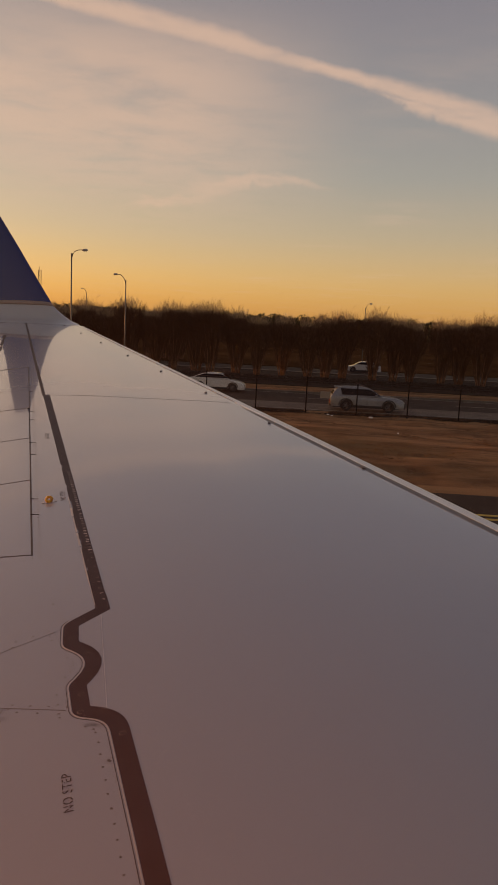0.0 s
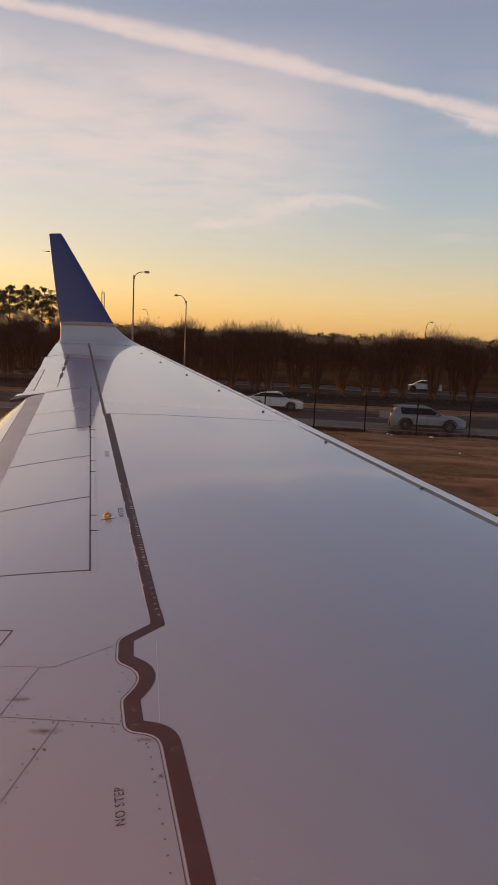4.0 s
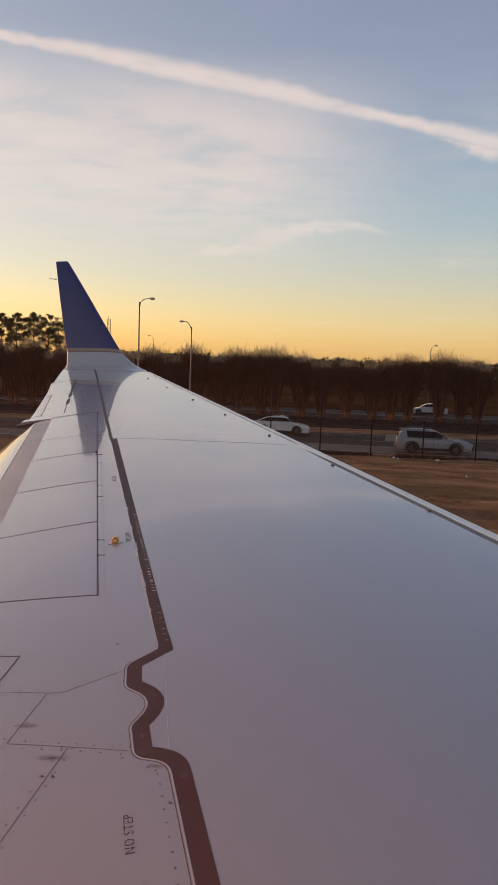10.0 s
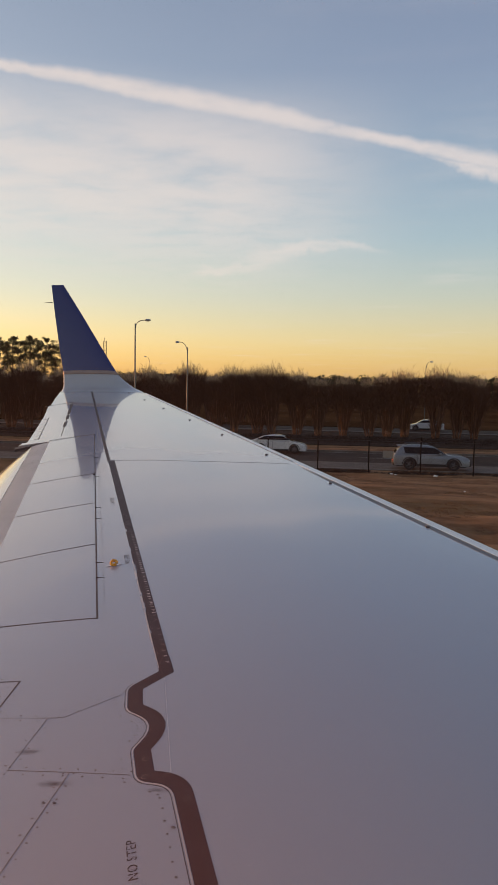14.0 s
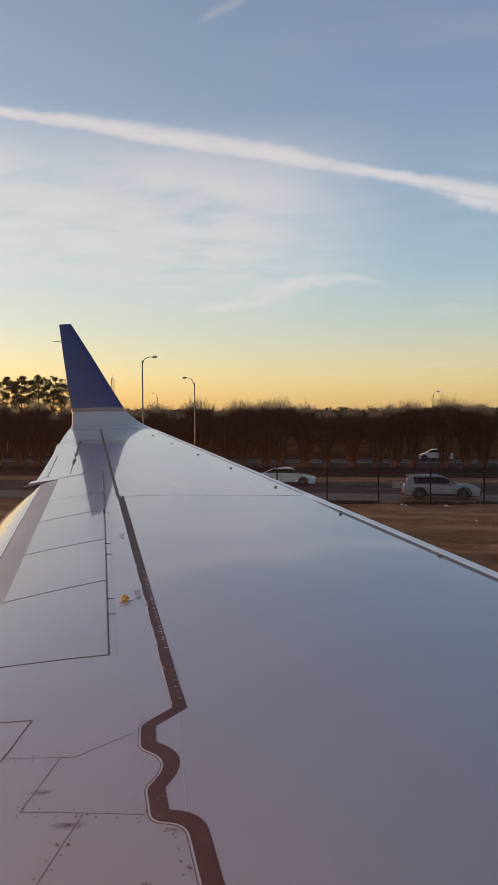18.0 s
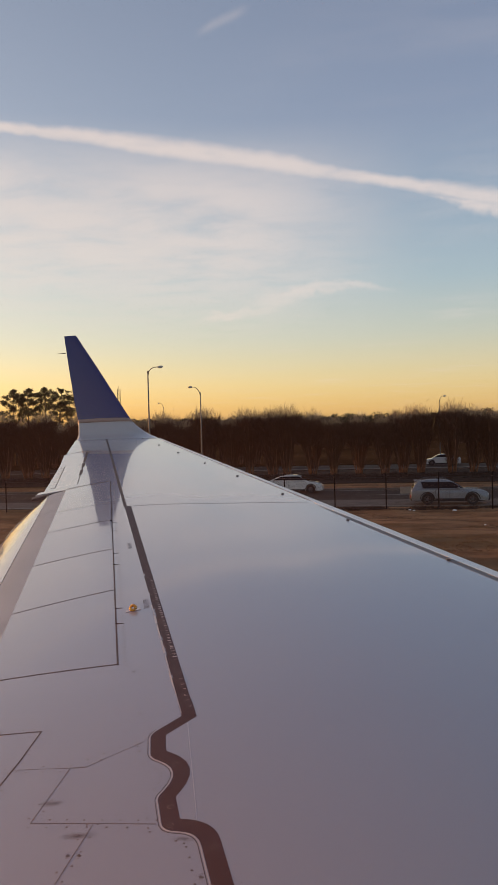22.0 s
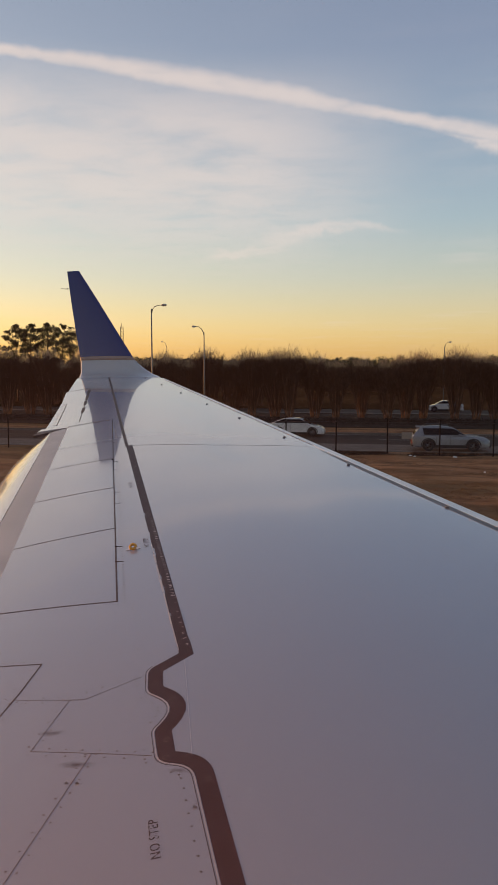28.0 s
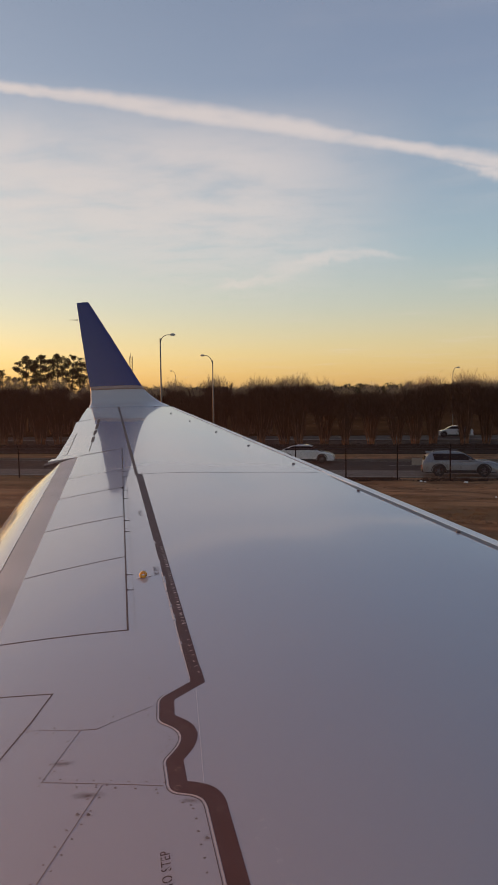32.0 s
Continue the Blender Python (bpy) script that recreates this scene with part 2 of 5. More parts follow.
PAINT = wing_paint("wing_paint", (0.355, 0.389, 0.443), (0.283, 0.308, 0.345), True)
PAINT_WHITE = wing_paint("winglet_white", (0.46, 0.46, 0.475), (0.40, 0.395, 0.39))
BLUE = wing_paint("livery_blue", (0.009, 0.023, 0.132), (0.014, 0.028, 0.118))
GOLD = surface("tan_band", (0.30, 0.22, 0.19), (0.38, 0.28, 0.24), 0.4, 6, 60, bump=0)
SLAT = surface("polished_slat", (0.78, 0.77, 0.75), (0.86, 0.85, 0.83), 0.36, 1.5, 30, metal=0.3, coat=0.3, coat_rough=0.2, bump=0)
STRIPE = surface("walkway_paint", (0.008, 0.008, 0.018), (0.019, 0.019, 0.034), 0.5, 9, 80, bump=0, gloss=0.2)
SEAL = surface("dark_sealant", (0.02, 0.02, 0.022), (0.05, 0.048, 0.05), 0.6, 9, 60, bump=0)
RUBSTRIP = surface("rub_strip_grey", (0.30, 0.335, 0.36), (0.43, 0.465, 0.49), 0.45, 2.2, 14, bump=0)
SEAL_GREY = surface("grey_sealant", (0.34, 0.35, 0.36), (0.43, 0.44, 0.45), 0.5, 3, 40, bump=0)
GAP = surface("shadow_gap_grey", (0.10, 0.10, 0.105), (0.17, 0.17, 0.17), 0.5, 3, 40, bump=0)
SCRATCH = surface("faint_scratch", (0.44, 0.47, 0.51), (0.50, 0.52, 0.56), 0.4, 5, 50, bump=0)
PALE = surface("pale_sealant", (0.46, 0.45, 0.44), (0.56, 0.55, 0.53), 0.5, 5, 50, bump=0)
RIVET = surface("rivet_steel", (0.05, 0.045, 0.045), (0.14, 0.13, 0.13), 0.5, 40, 200, bump=0)
AMBER = surface("amber_fitting", (0.75, 0.34, 0.03), (0.90, 0.46, 0.06), 0.3, 20, 90, coat=0.5, bump=0)
INK = surface("stencil_ink", (0.010, 0.010, 0.012), (0.03, 0.028, 0.028), 0.6, 30, 200, bump=0)
FUSE = surface("fuselage_white", (0.68, 0.68, 0.68), (0.76, 0.76, 0.76), 0.3, 1, 20, coat=0.5, bump=0.02)
ASPHALT = surface("asphalt", (0.034, 0.026, 0.021), (0.062, 0.048, 0.039), 0.95, 0.6, 25, bump=0.4, depth=0.01, gloss=0.12)
CONCRETE = surface("concrete", (0.105, 0.092, 0.079), (0.175, 0.153, 0.131), 0.95, 0.7, 18, bump=0.3, gloss=0.15)
ROADPAINT = surface("road_paint", (0.13, 0.125, 0.115), (0.30, 0.29, 0.27), 0.6, 2.0, 30, bump=0.1)
YELLOWPAINT = surface("yellow_paint", (0.45, 0.30, 0.04), (0.6, 0.42, 0.06), 0.6, 2.0, 30, bump=0.1)
WHITEPOLE = surface("white_pole_paint", (0.50, 0.49, 0.47), (0.64, 0.62, 0.60), 0.5, 2, 30, bump=0.05)
BLACKPOST = surface("black_post_paint", (0.006, 0.006, 0.006), (0.014, 0.013, 0.012), 0.95, 6, 60, bump=0.05, gloss=0.08)
GALV = surface("galvanised_steel", (0.14, 0.135, 0.13), (0.22, 0.21, 0.20), 0.6, 5, 60, metal=0.25, bump=0.05)
DARKSTEEL = surface("dark_steel", (0.035, 0.034, 0.034), (0.075, 0.07, 0.068), 0.5, 6, 60, metal=0.4, bump=0.05)
BARK = surface("pine_bark", (0.055, 0.035, 0.024), (0.16, 0.10, 0.065), 0.9, 5, 34, bump=0.9, depth=0.04)
SMOOTHBARK = surface("smooth_bark", (0.12, 0.060, 0.036), (0.36, 0.19, 0.115), 0.75, 3, 22, bump=0.4, depth=0.02)
# low sun on the bare twig tips is put into this paler colour
SUNTWIG = surface("sunlit_bare_twig", (0.34, 0.23, 0.14), (0.52, 0.38, 0.25), 0.8, 3, 30, bump=0)
TYRE = surface("tyre_rubber", (0.015, 0.015, 0.015), (0.03, 0.03, 0.03), 0.8, 10, 60, bump=0.2)
RIM = surface("alloy_rim", (0.12, 0.12, 0.125), (0.18, 0.18, 0.185), 0.3, 10, 60, metal=0.9, bump=0)
CARWHITE = surface("white_car_paint", (0.52, 0.52, 0.53), (0.60, 0.60, 0.60), 0.3, 1.5, 40, coat=1.0, bump=0)
CARDARK = surface("black_car_paint", (0.012, 0.012, 0.014), (0.02, 0.02, 0.024), 0.3, 1.5, 40, coat=1.0, bump=0)
CARSILVER = surface("silver_car_paint", (0.19, 0.205, 0.23), (0.235, 0.25, 0.275), 0.35, 1.5, 40, metal=0.4, coat=0.8, bump=0)
CARBLUE = surface("blue_car_paint", (0.10, 0.17, 0.27), (0.13, 0.21, 0.32), 0.3, 1.5, 40, metal=0.3, coat=1.0, bump=0)
CARGLASS = surface("car_glass", (0.006, 0.006, 0.007), (0.012, 0.012, 0.013), 0.08, 2, 10, bump=0, gloss=0.15)
LAMPLENS = surface("lamp_lens", (0.62, 0.62, 0.60), (0.75, 0.75, 0.72), 0.15, 8, 40, coat=1.0, bump=0)
REDLENS = surface("red_lens", (0.35, 0.02, 0.015), (0.5, 0.03, 0.02), 0.15, 8, 40, coat=1.0, bump=0)
BOXGREY = surface("cabinet_grey", (0.34, 0.35, 0.34), (0.45, 0.45, 0.44), 0.5, 3, 40, bump=0.05)
SIGNBACK = surface("sign_aluminium", (0.32, 0.32, 0.33), (0.44, 0.44, 0.45), 0.45, 2, 30, metal=0.6, bump=0.03)
LITTER = surface("litter_plastic", (0.6, 0.6, 0.6), (0.8, 0.8, 0.78), 0.4, 10, 60, bump=0)


def leaves(name, dark, light, rough=0.6):
    def build(n, b, where, pos):
        isl = n.add("ShaderNodeNewGeometry").outputs["Random Per Island"]
        f = n.math("ADD", n.math("MULTIPLY", isl, 0.6), n.math("MULTIPLY", n.noise(pos, 0.8, 3), 0.5))
        n.put(b.inputs["Base Color"], n.mix(n.step(f, 0.15, 0.95), dark, light))
        b.inputs["Roughness"].default_value = rough
        b.inputs["Specular IOR Level"].default_value = 0.3
    return material(name, build)


NEEDLES = leaves("pine_needles", (0.035, 0.042, 0.018), (0.12, 0.115, 0.05))
DRYNEEDLES = leaves("brown_needles", (0.10, 0.05, 0.022), (0.20, 0.11, 0.05))
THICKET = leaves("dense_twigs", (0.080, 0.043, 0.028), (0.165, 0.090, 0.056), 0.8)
FARWOOD = leaves("far_wood_leaves", (0.022, 0.026, 0.014), (0.055, 0.055, 0.028), 0.8)
SHRUB = leaves("clipped_shrub", (0.020, 0.014, 0.010), (0.042, 0.028, 0.019), 0.8)
DRYTUFT = leaves("dry_grass_blades", (0.10, 0.056, 0.031), (0.19, 0.108, 0.060), 0.8)
PALETUFT = leaves("pale_grass_plumes", (0.34, 0.20, 0.12), (0.56, 0.37, 0.24), 0.8)


def ground_material():
    def build(n, b, where, pos):
        mown = n.add("ShaderNodeMapping", None, Vector=pos, Scale=(0.16, 0.5, 1)).outputs[0]
        rows = n.noise(mown, 1.0, 5, 0.6)
        big, mid, fine = n.noise(pos, 0.05, 3), n.noise(pos, 0.7, 5, 0.65), n.noise(pos, 14, 4)
        dry = n.mix(n.step(mid, 0.3, 0.7), (0.13, 0.060, 0.029), (0.28, 0.142, 0.070))
        dry = n.mix(n.step(rows, 0.42, 0.66), dry, (0.36, 0.195, 0.100))
        green = n.mix(n.step(fine, 0.3, 0.7), (0.05, 0.05, 0.02), (0.10, 0.085, 0.04))
        c = n.mix(n.math("MULTIPLY", n.step(big, 0.48, 0.66), 0.6), dry, green)
        c = n.mix(n.math("MULTIPLY", n.step(fine, 0.56, 0.72), 0.45), c, (0.045, 0.028, 0.017))
        n.put(b.inputs["Base Color"], c)
        b.inputs["Roughness"].default_value = 0.95
        b.inputs["Specular IOR Level"].default_value = 0.1
        n.put(b.inputs["Normal"], n.bump(n.math("ADD", mid, n.math("MULTIPLY", fine, 0.6)), 0.9, 0.12))
    return material("dry_grassland", build)


GRASS = ground_material()
FIELD = surface("winter_field", (0.040, 0.021, 0.010), (0.105, 0.056, 0.027), 0.95, 0.05, 1.2, bump=0.5, depth=0.15, gloss=0.0)
MULCH = surface("dark_mulch", (0.022, 0.015, 0.011), (0.050, 0.034, 0.024), 0.95, 0.8, 12, bump=0.8, depth=0.06, gloss=0.1)
PLATE = surface("blank_plate", (0.20, 0.175, 0.15), (0.27, 0.24, 0.21), 0.5, 10, 60, bump=0)


# ---- mesh helpers ----
def mesh_of(name, bm, mat, smooth=False):
    me = bpy.data.meshes.new(name)
    bm.normal_update()
    bm.to_mesh(me)
    bm.free()
    if mat:
        me.materials.append(mat)
    if smooth:
        me.polygons.foreach_set("use_smooth", [True] * len(me.polygons))
    return me


def part(name, bm, mat, parent=None, label="", smooth=False):
    ob = new(name, mesh_of(name, bm, mat, smooth))
    if parent:
        ob.parent = parent
    if label:
        ob["label"] = label
    return ob


def raw(name, verts, faces, mat, parent=None, label="", smooth=False):
    me = bpy.data.meshes.new(name)
    me.from_pydata([tuple(v) for v in verts], [], faces)
    if mat:
        me.materials.append(mat)
    if smooth:
        me.polygons.foreach_set("use_smooth", [True] * len(me.polygons))
    me.update()
    ob = new(name, me)
    if parent:
        ob.parent = parent
    if label:
        ob["label"] = label
    return ob


def empty(name, at=(0, 0, 0)):
    ob = new(name)
    ob.location = at
    return ob


def box(bm, x0, y0, z0, x1, y1, z1, bevel=0.0):
    b = bmesh.new()
    bmesh.ops.create_cube(b, size=1)
    for v in b.verts:
        v.co = ((x0 + x1) / 2 + v.co.x * (x1 - x0), (y0 + y1) / 2 + v.co.y * (y1 - y0), (z0 + z1) / 2 + v.co.z * (z1 - z0))
    if bevel:
        bmesh.ops.bevel(b, geom=b.edges[:], offset=bevel, segments=2, affect="EDGES", profile=0.6)
    join(bm, b)
    return bm


def join(bm, other):
    idx = {v: bm.verts.new(v.co) for v in other.verts}
    for fc in other.faces:
        bm.faces.new([idx[v] for v in fc.verts])
    other.free()


def tube(bm, pts, radii, sides=8, cap=True):
    """A round bar along pts whose radius changes from point to point."""
    pts = [Vector(p) for p in pts]
    rings = []
    for i, p in enumerate(pts):
        a = (pts[min(i + 1, len(pts) - 1)] - pts[max(i - 1, 0)]).normalized()
        u = a.cross(Vector((0.13, 0.27, 0.95)) if abs(a.z) < 0.9 else Vector((1, 0, 0))).normalized()
        w = a.cross(u)
        r = radii[i] if isinstance(radii, (list, tuple)) else radii
        rings.append([bm.verts.new(p + (u * math.cos(2 * math.pi * k / sides) + w * math.sin(2 * math.pi * k / sides)) * r) for k in range(sides)])
    for a, b in zip(rings, rings[1:]):
        for k in range(sides):
            bm.faces.new((a[k], a[(k + 1) % sides], b[(k + 1) % sides], b[k]))
    if cap:
        bm.faces.new(rings[0][::-1])
        bm.faces.new(rings[-1])
    return bm


def loft(bm, sections, closed=True, caps=True):
    rings = [[bm.verts.new(p) for p in s] for s in sections]
    m = len(rings[0])
    for a, b in zip(rings, rings[1:]):
        for k in range(m if closed else m - 1):
            bm.faces.new((a[k], a[(k + 1) % m], b[(k + 1) % m], b[k]))
    if caps:
        bm.faces.new(rings[0][::-1])
        bm.faces.new(rings[-1])
    return bm


# ---- setting: ground, taxiway, roads ----
def land(y):
    """Height of the ground: the taxiway lies a metre and a half above the road, on a gentle bank."""
    t = min(max((y - 18.0) / 26.0, 0.0), 1.0)
    return 1.5 * (1.0 - t * t * (3 - 2 * t))


def ground():
    xs = [-2600, -1200, -600, -300, -150] + [-90 + 3 * i for i in range(24)] + [-20 + 0.5 * i for i in range(101)] + [33 + 3 * i for i in range(8)] + [90, 150, 300, 600, 1200, 2600]
    ys = [-1500, -300, -60, -20, 0, 10] + [16 + 0.5 * i for i in range(65)] + [50, 52, 56, 64, 68, 72, 80, 100, 140, 200, 300, 450, 700, 1200, 3000]
    verts, faces = [], []
    for y in ys:
        for x in xs:
            z = land(y)
            if 19 < y < 47.5:
                z += 0.10 * noise.noise((x * 0.21, y * 0.33, 0)) + 0.07 * noise.noise((x * 0.5, y * 1.1, 5)) + 0.04 * noise.noise((x * 1.3, y * 1.6, 9))
            verts.append((x, y, z))
    m = len(xs)
    for j in range(len(ys) - 1):
        for i in range(m - 1):
            faces.append((j * m + i, j * m + i + 1, (j + 1) * m + i + 1, (j + 1) * m + i))
    g = raw("ground", verts, faces, GRASS, smooth=True)
    tagged(g, "brown dry winter grass on a gentle bank", "ground", kind="structure")


ground()


def slab(name, x0, x1, y0, y1, z, mat, label, category, thick=0.25, follow=False):
    bm = bmesh.new()
    nx = 24
    for k in range(nx):
        box(bm, x0 + (x1 - x0) * k / nx, y0, z - thick, x0 + (x1 - x0) * (k + 1) / nx, y1, z)
    bmesh.ops.remove_doubles(bm, verts=bm.verts[:], dist=0.001)
    return tagged(part(name, bm, mat), label, category, kind="structure")


slab("taxiway", -220, 220, -34, 18.0, 1.53, ASPHALT, "grey asphalt taxiway beside the dry grass", "taxiway")
slab("road", -400, 400, 49.3, 53.9, 0.045, CONCRETE, "pale worn concrete lane of the airport road", "road")
slab("road", -400, 400, 53.92, 62.2, 0.045, ASPHALT, "dark asphalt lanes of the airport road behind the fence", "road")
slab("kerb", -400, 400, 62.22, 62.6, 0.17, CONCRETE, "pale concrete kerb of the airport road", "kerb")
slab("field", -400, 400, 103.2, 540, 0.14, FIELD, "wide field of dark winter grass beyond the roads", "field", 0.4)
slab("planting_bed", -400, 400, 70.0, 90.4, 0.06, MULCH, "dark mulch bed under the crape myrtles in the median", "planting bed", 0.3)
slab("far_road", -400, 400, 92.6, 103.0, 0.05, ASPHALT, "dark asphalt road beyond the planted median", "road")
slab("far_kerb", -400, 400, 91.0, 92.58, 0.16, CONCRETE, "pale concrete kerb beside the planted median", "kerb")


def markings():
    for y, mat, dash in ((49.6, ROADPAINT, 0), (57.6, ROADPAINT, 1), (61.7, ROADPAINT, 0)):
        bm = bmesh.new()
        x = -120.0
        while x < 120:
            w = 3.0 if dash else 11.9
            box(bm, x, y - 0.07, 0.03, x + w, y + 0.07, 0.051)
            x += 12.0
        tagged(part("lane_line", bm, mat), "worn white painted line on the asphalt road", "road marking", "lane lines", "structure")
    for y in (15.6, 15.95):
        bm = bmesh.new()
        box(bm, -200, y - 0.07, 1.52, 200, y + 0.07, 1.536)
        tagged(part("taxiway_line", bm, YELLOWPAINT), "yellow painted edge line on the taxiway", "taxiway marking", "taxiway edge lines", "structure")


markings()

# ---- the wing ----
SLOPE = 0.08125


def x_le(y):
    return 3.20 - 0.518 * y


def x_rear(y):
    """Rear edge of the spoilers."""
    return -0.727 - 0.355 * y


def x_back(y):
    """Rear edge of the fixed upper skin."""
    if y > 8.85:
        return -1.168 - 0.3404 * y
    return x_rear(y) if y > 3.05 else -2.3


def x_hinge(y):
    return 0.022 - 0.3741 * y


def top(x, y, lift=0.0):
    """The upper skin of the wing."""
    u = max(x_le(y) - x, 0.0)
    chord = 4.005 - 0.16 * y
    s = min((x_le(y) - 0.09 - x) / chord, 1.2)
    t = min(max((y - 9.0) / 5.3, 0.0), 1.0)
    z = EYE - 1.3 + SLOPE * y + lift
    z -= 0.010 * max(1 - u / 0.7, 0.0) ** 2
    z -= chord * 0.125 * max(s - 0.33, 0.0) ** 2 * (1 - 0.8 * t * t * (3 - 2 * t))
    return z


def on(x, y, lift=0.0):
    return Vector((x, y, top(x, y, lift)))


def seated(x, y, lift=0.0):
    """Axes that lie on the skin at x, y."""
    n = (on(x + 0.02, y) - on(x - 0.02, y)).cross(on(x, y + 0.02) - on(x, y - 0.02)).normalized()
    return Matrix.Translation(on(x, y) + n * lift) @ Vector((0, 0, 1)).rotation_difference(n).to_matrix().to_4x4()


wing = tagged(empty("aircraft_wing", (0, 0, 0)), "pale grey airliner wing with a black walkway line and blue winglet", "wing")


def wing_box():
    bm = bmesh.new()
    sections = []
    ys = [-0.6] + [-0.2 + 0.2 * i for i in range(40)] + [7.8, 8.0, 8.2, 8.4, 8.6, 8.84, 8.86] + [9.2 + 0.25 * i for i in range(21)] + [14.35]
    for y in ys:
        a, b = x_back(y), x_le(y)
        c = b - a
        nose = 0.05 + 0.010 * c
        ring = []
        for i in range(80):
            s = i / 79
            x = a + (c - nose) * (1 - (1 - s) ** 1.6)
            ring.append(on(x, y))
        zt = top(b - nose, y)
        for k in range(1, 8):
            ang = math.pi * k / 8
            ring.append(Vector((b - nose + nose * math.sin(ang), y, zt - nose * 1.15 * (1 - math.cos(ang)))))
        for i in range(9):
            s = i / 8
            x = b - nose - (c - nose) * s
            depth = (0.035 + 2.3 * nose * (1 - s)) + 0.075 * c * math.sin(math.pi * min(s * 1.15, 1)) ** 0.8
            ring.append(Vector((x, y, top(x, y) - depth)))
        sections.append(ring)
    loft(bm, sections)
    part("upper_skin", bm, PAINT, wing, smooth=True).data.set_sharp_from_angle(angle=radians(40))


wing_box()


def ribbon(name, pts, width, lift, mat, parent, label="", thick=0.004, step=0.12, taper=None):
    """A flat band of paint, sealant or gap cover that follows the skin along pts."""
    lift *= 0.3
    path = []
    for (x0, y0), (x1, y1) in zip(pts, pts[1:]):
        k = max(int(math.hypot(x1 - x0, y1 - y0) / step), 1)
        path += [(x0 + (x1 - x0) * i / k, y0 + (y1 - y0) * i / k) for i in range(k)]
    path.append(pts[-1])
    sections = []
    for i, (x, y) in enumerate(path):
        ax, ay = path[max(i - 1, 0)]
        bx, by = path[min(i + 1, len(path) - 1)]
        d1 = Vector((x - ax, y - ay)) if i else Vector((bx - x, by - y))
        d2 = Vector((bx - x, by - y)) if i < len(path) - 1 else d1
        d1, d2 = d1.normalized(), d2.normalized()
        mid = (d1 + d2).normalized()
        grow = 1 / max(mid.dot(d1), 0.45)
        w = (width if taper is None else taper(y)) / 2 * grow
        nx, ny = -mid.y * w, mid.x * w
        l, r = (x + nx, y + ny), (x - nx, y - ny)
        sections.append([on(*l, lift), on(*r, lift), on(*r, lift - thick), on(*l, lift - thick)])
    bm = bmesh.new()
    loft(bm, sections)
    return part(name, bm, mat, parent, label)


def rounded(pts, n=6):
    """A polyline whose corners (x, y, radius) are rounded off."""
    out = []
    for i, (x, y, r) in enumerate(pts):
        if r <= 0 or i in (0, len(pts) - 1):
            out.append((x, y))
            continue
        p, a, b = Vector((x, y)), Vector(pts[i - 1][:2]), Vector(pts[i + 1][:2])
        da, db = (a - p), (b - p)
        d = min(r, da.length * 0.84, db.length * 0.84)
        a, b = p + da.normalized() * d, p + db.normalized() * d
        for k in range(n + 1):
            t = k / n
            q = a * (1 - t) ** 2 + p * 2 * t * (1 - t) + b * t * t
            out.append((q.x, q.y))
    return out


def shifted(pts, d):
    """The polyline moved sideways by d (to the left of its direction)."""
    out = []
    for i, (x, y) in enumerate(pts):
        a, b = Vector(pts[max(i - 1, 0)]), Vector(pts[min(i + 1, len(pts) - 1)])
        t = (b - a).normalized()
        out.append((x - t.y * d, y + t.x * d))
    return out


LINE = [(-2.482, 7.157, 0), (-0.736, 2.782, 0), (-0.823, 2.653, 0.02), (-0.782, 2.518, 0.02), (-0.626, 2.43, 0.16),
        (-0.679, 2.263, 0.01), (-0.625, 2.126, 0.02), (-0.512, 2.11, 0.075), (-0.318, 1.636, 0), (-0.033, 0.923, 0)]
WALK = rounded(LINE)


def walkway():
    ribbon("walkway_line", WALK, 0.06, 0.0015, STRIPE, wing, "worn near-black painted walkway line", step=0.05,
           taper=lambda y: 0.056 if y < 2.9 else 0.050 + 0.012 * max(y - 4.0, 0) / 3)
    ribbon("rear_spar_line", [(-5.37, 14.30), (-2.49, 7.11)], 0.032, 0.0015, SEAL, wing)
    near = [p for p in WALK if p[1] < 2.74]
    ribbon("sealant_bead", shifted(near, -0.032), 0.003, 0.002, PALE, wing, "pale bead of sealant", step=0.04)
    ribbon("fairing_edge", shifted(near, -0.038), 0.0022, 0.002, SEAL, wing, step=0.04)
    ribbon("sealant_bead", shifted([(-0.88, 3.14), (-0.75, 2.82)], -0.027), 0.0025, 0.002, PALE, wing, "pale chipped bead of sealant")
    walk_x = lambda y: -0.736 - 0.399 * (y - 2.782)
    for y0, y1, w in ((3.06, 3.40, 0.005), (3.42, 3.58, 0.009), (3.60, 3.80, 0.006), (3.82, 3.95, 0.010), (3.97, 4.12, 0.005)):
        ribbon("sealant_bead", shifted([(walk_x(y1), y1), (walk_x(y0), y0)], -0.028), w, 0.0025, PALE, wing, "pale chipped bead of sealant")
    return near


near_line = walkway()


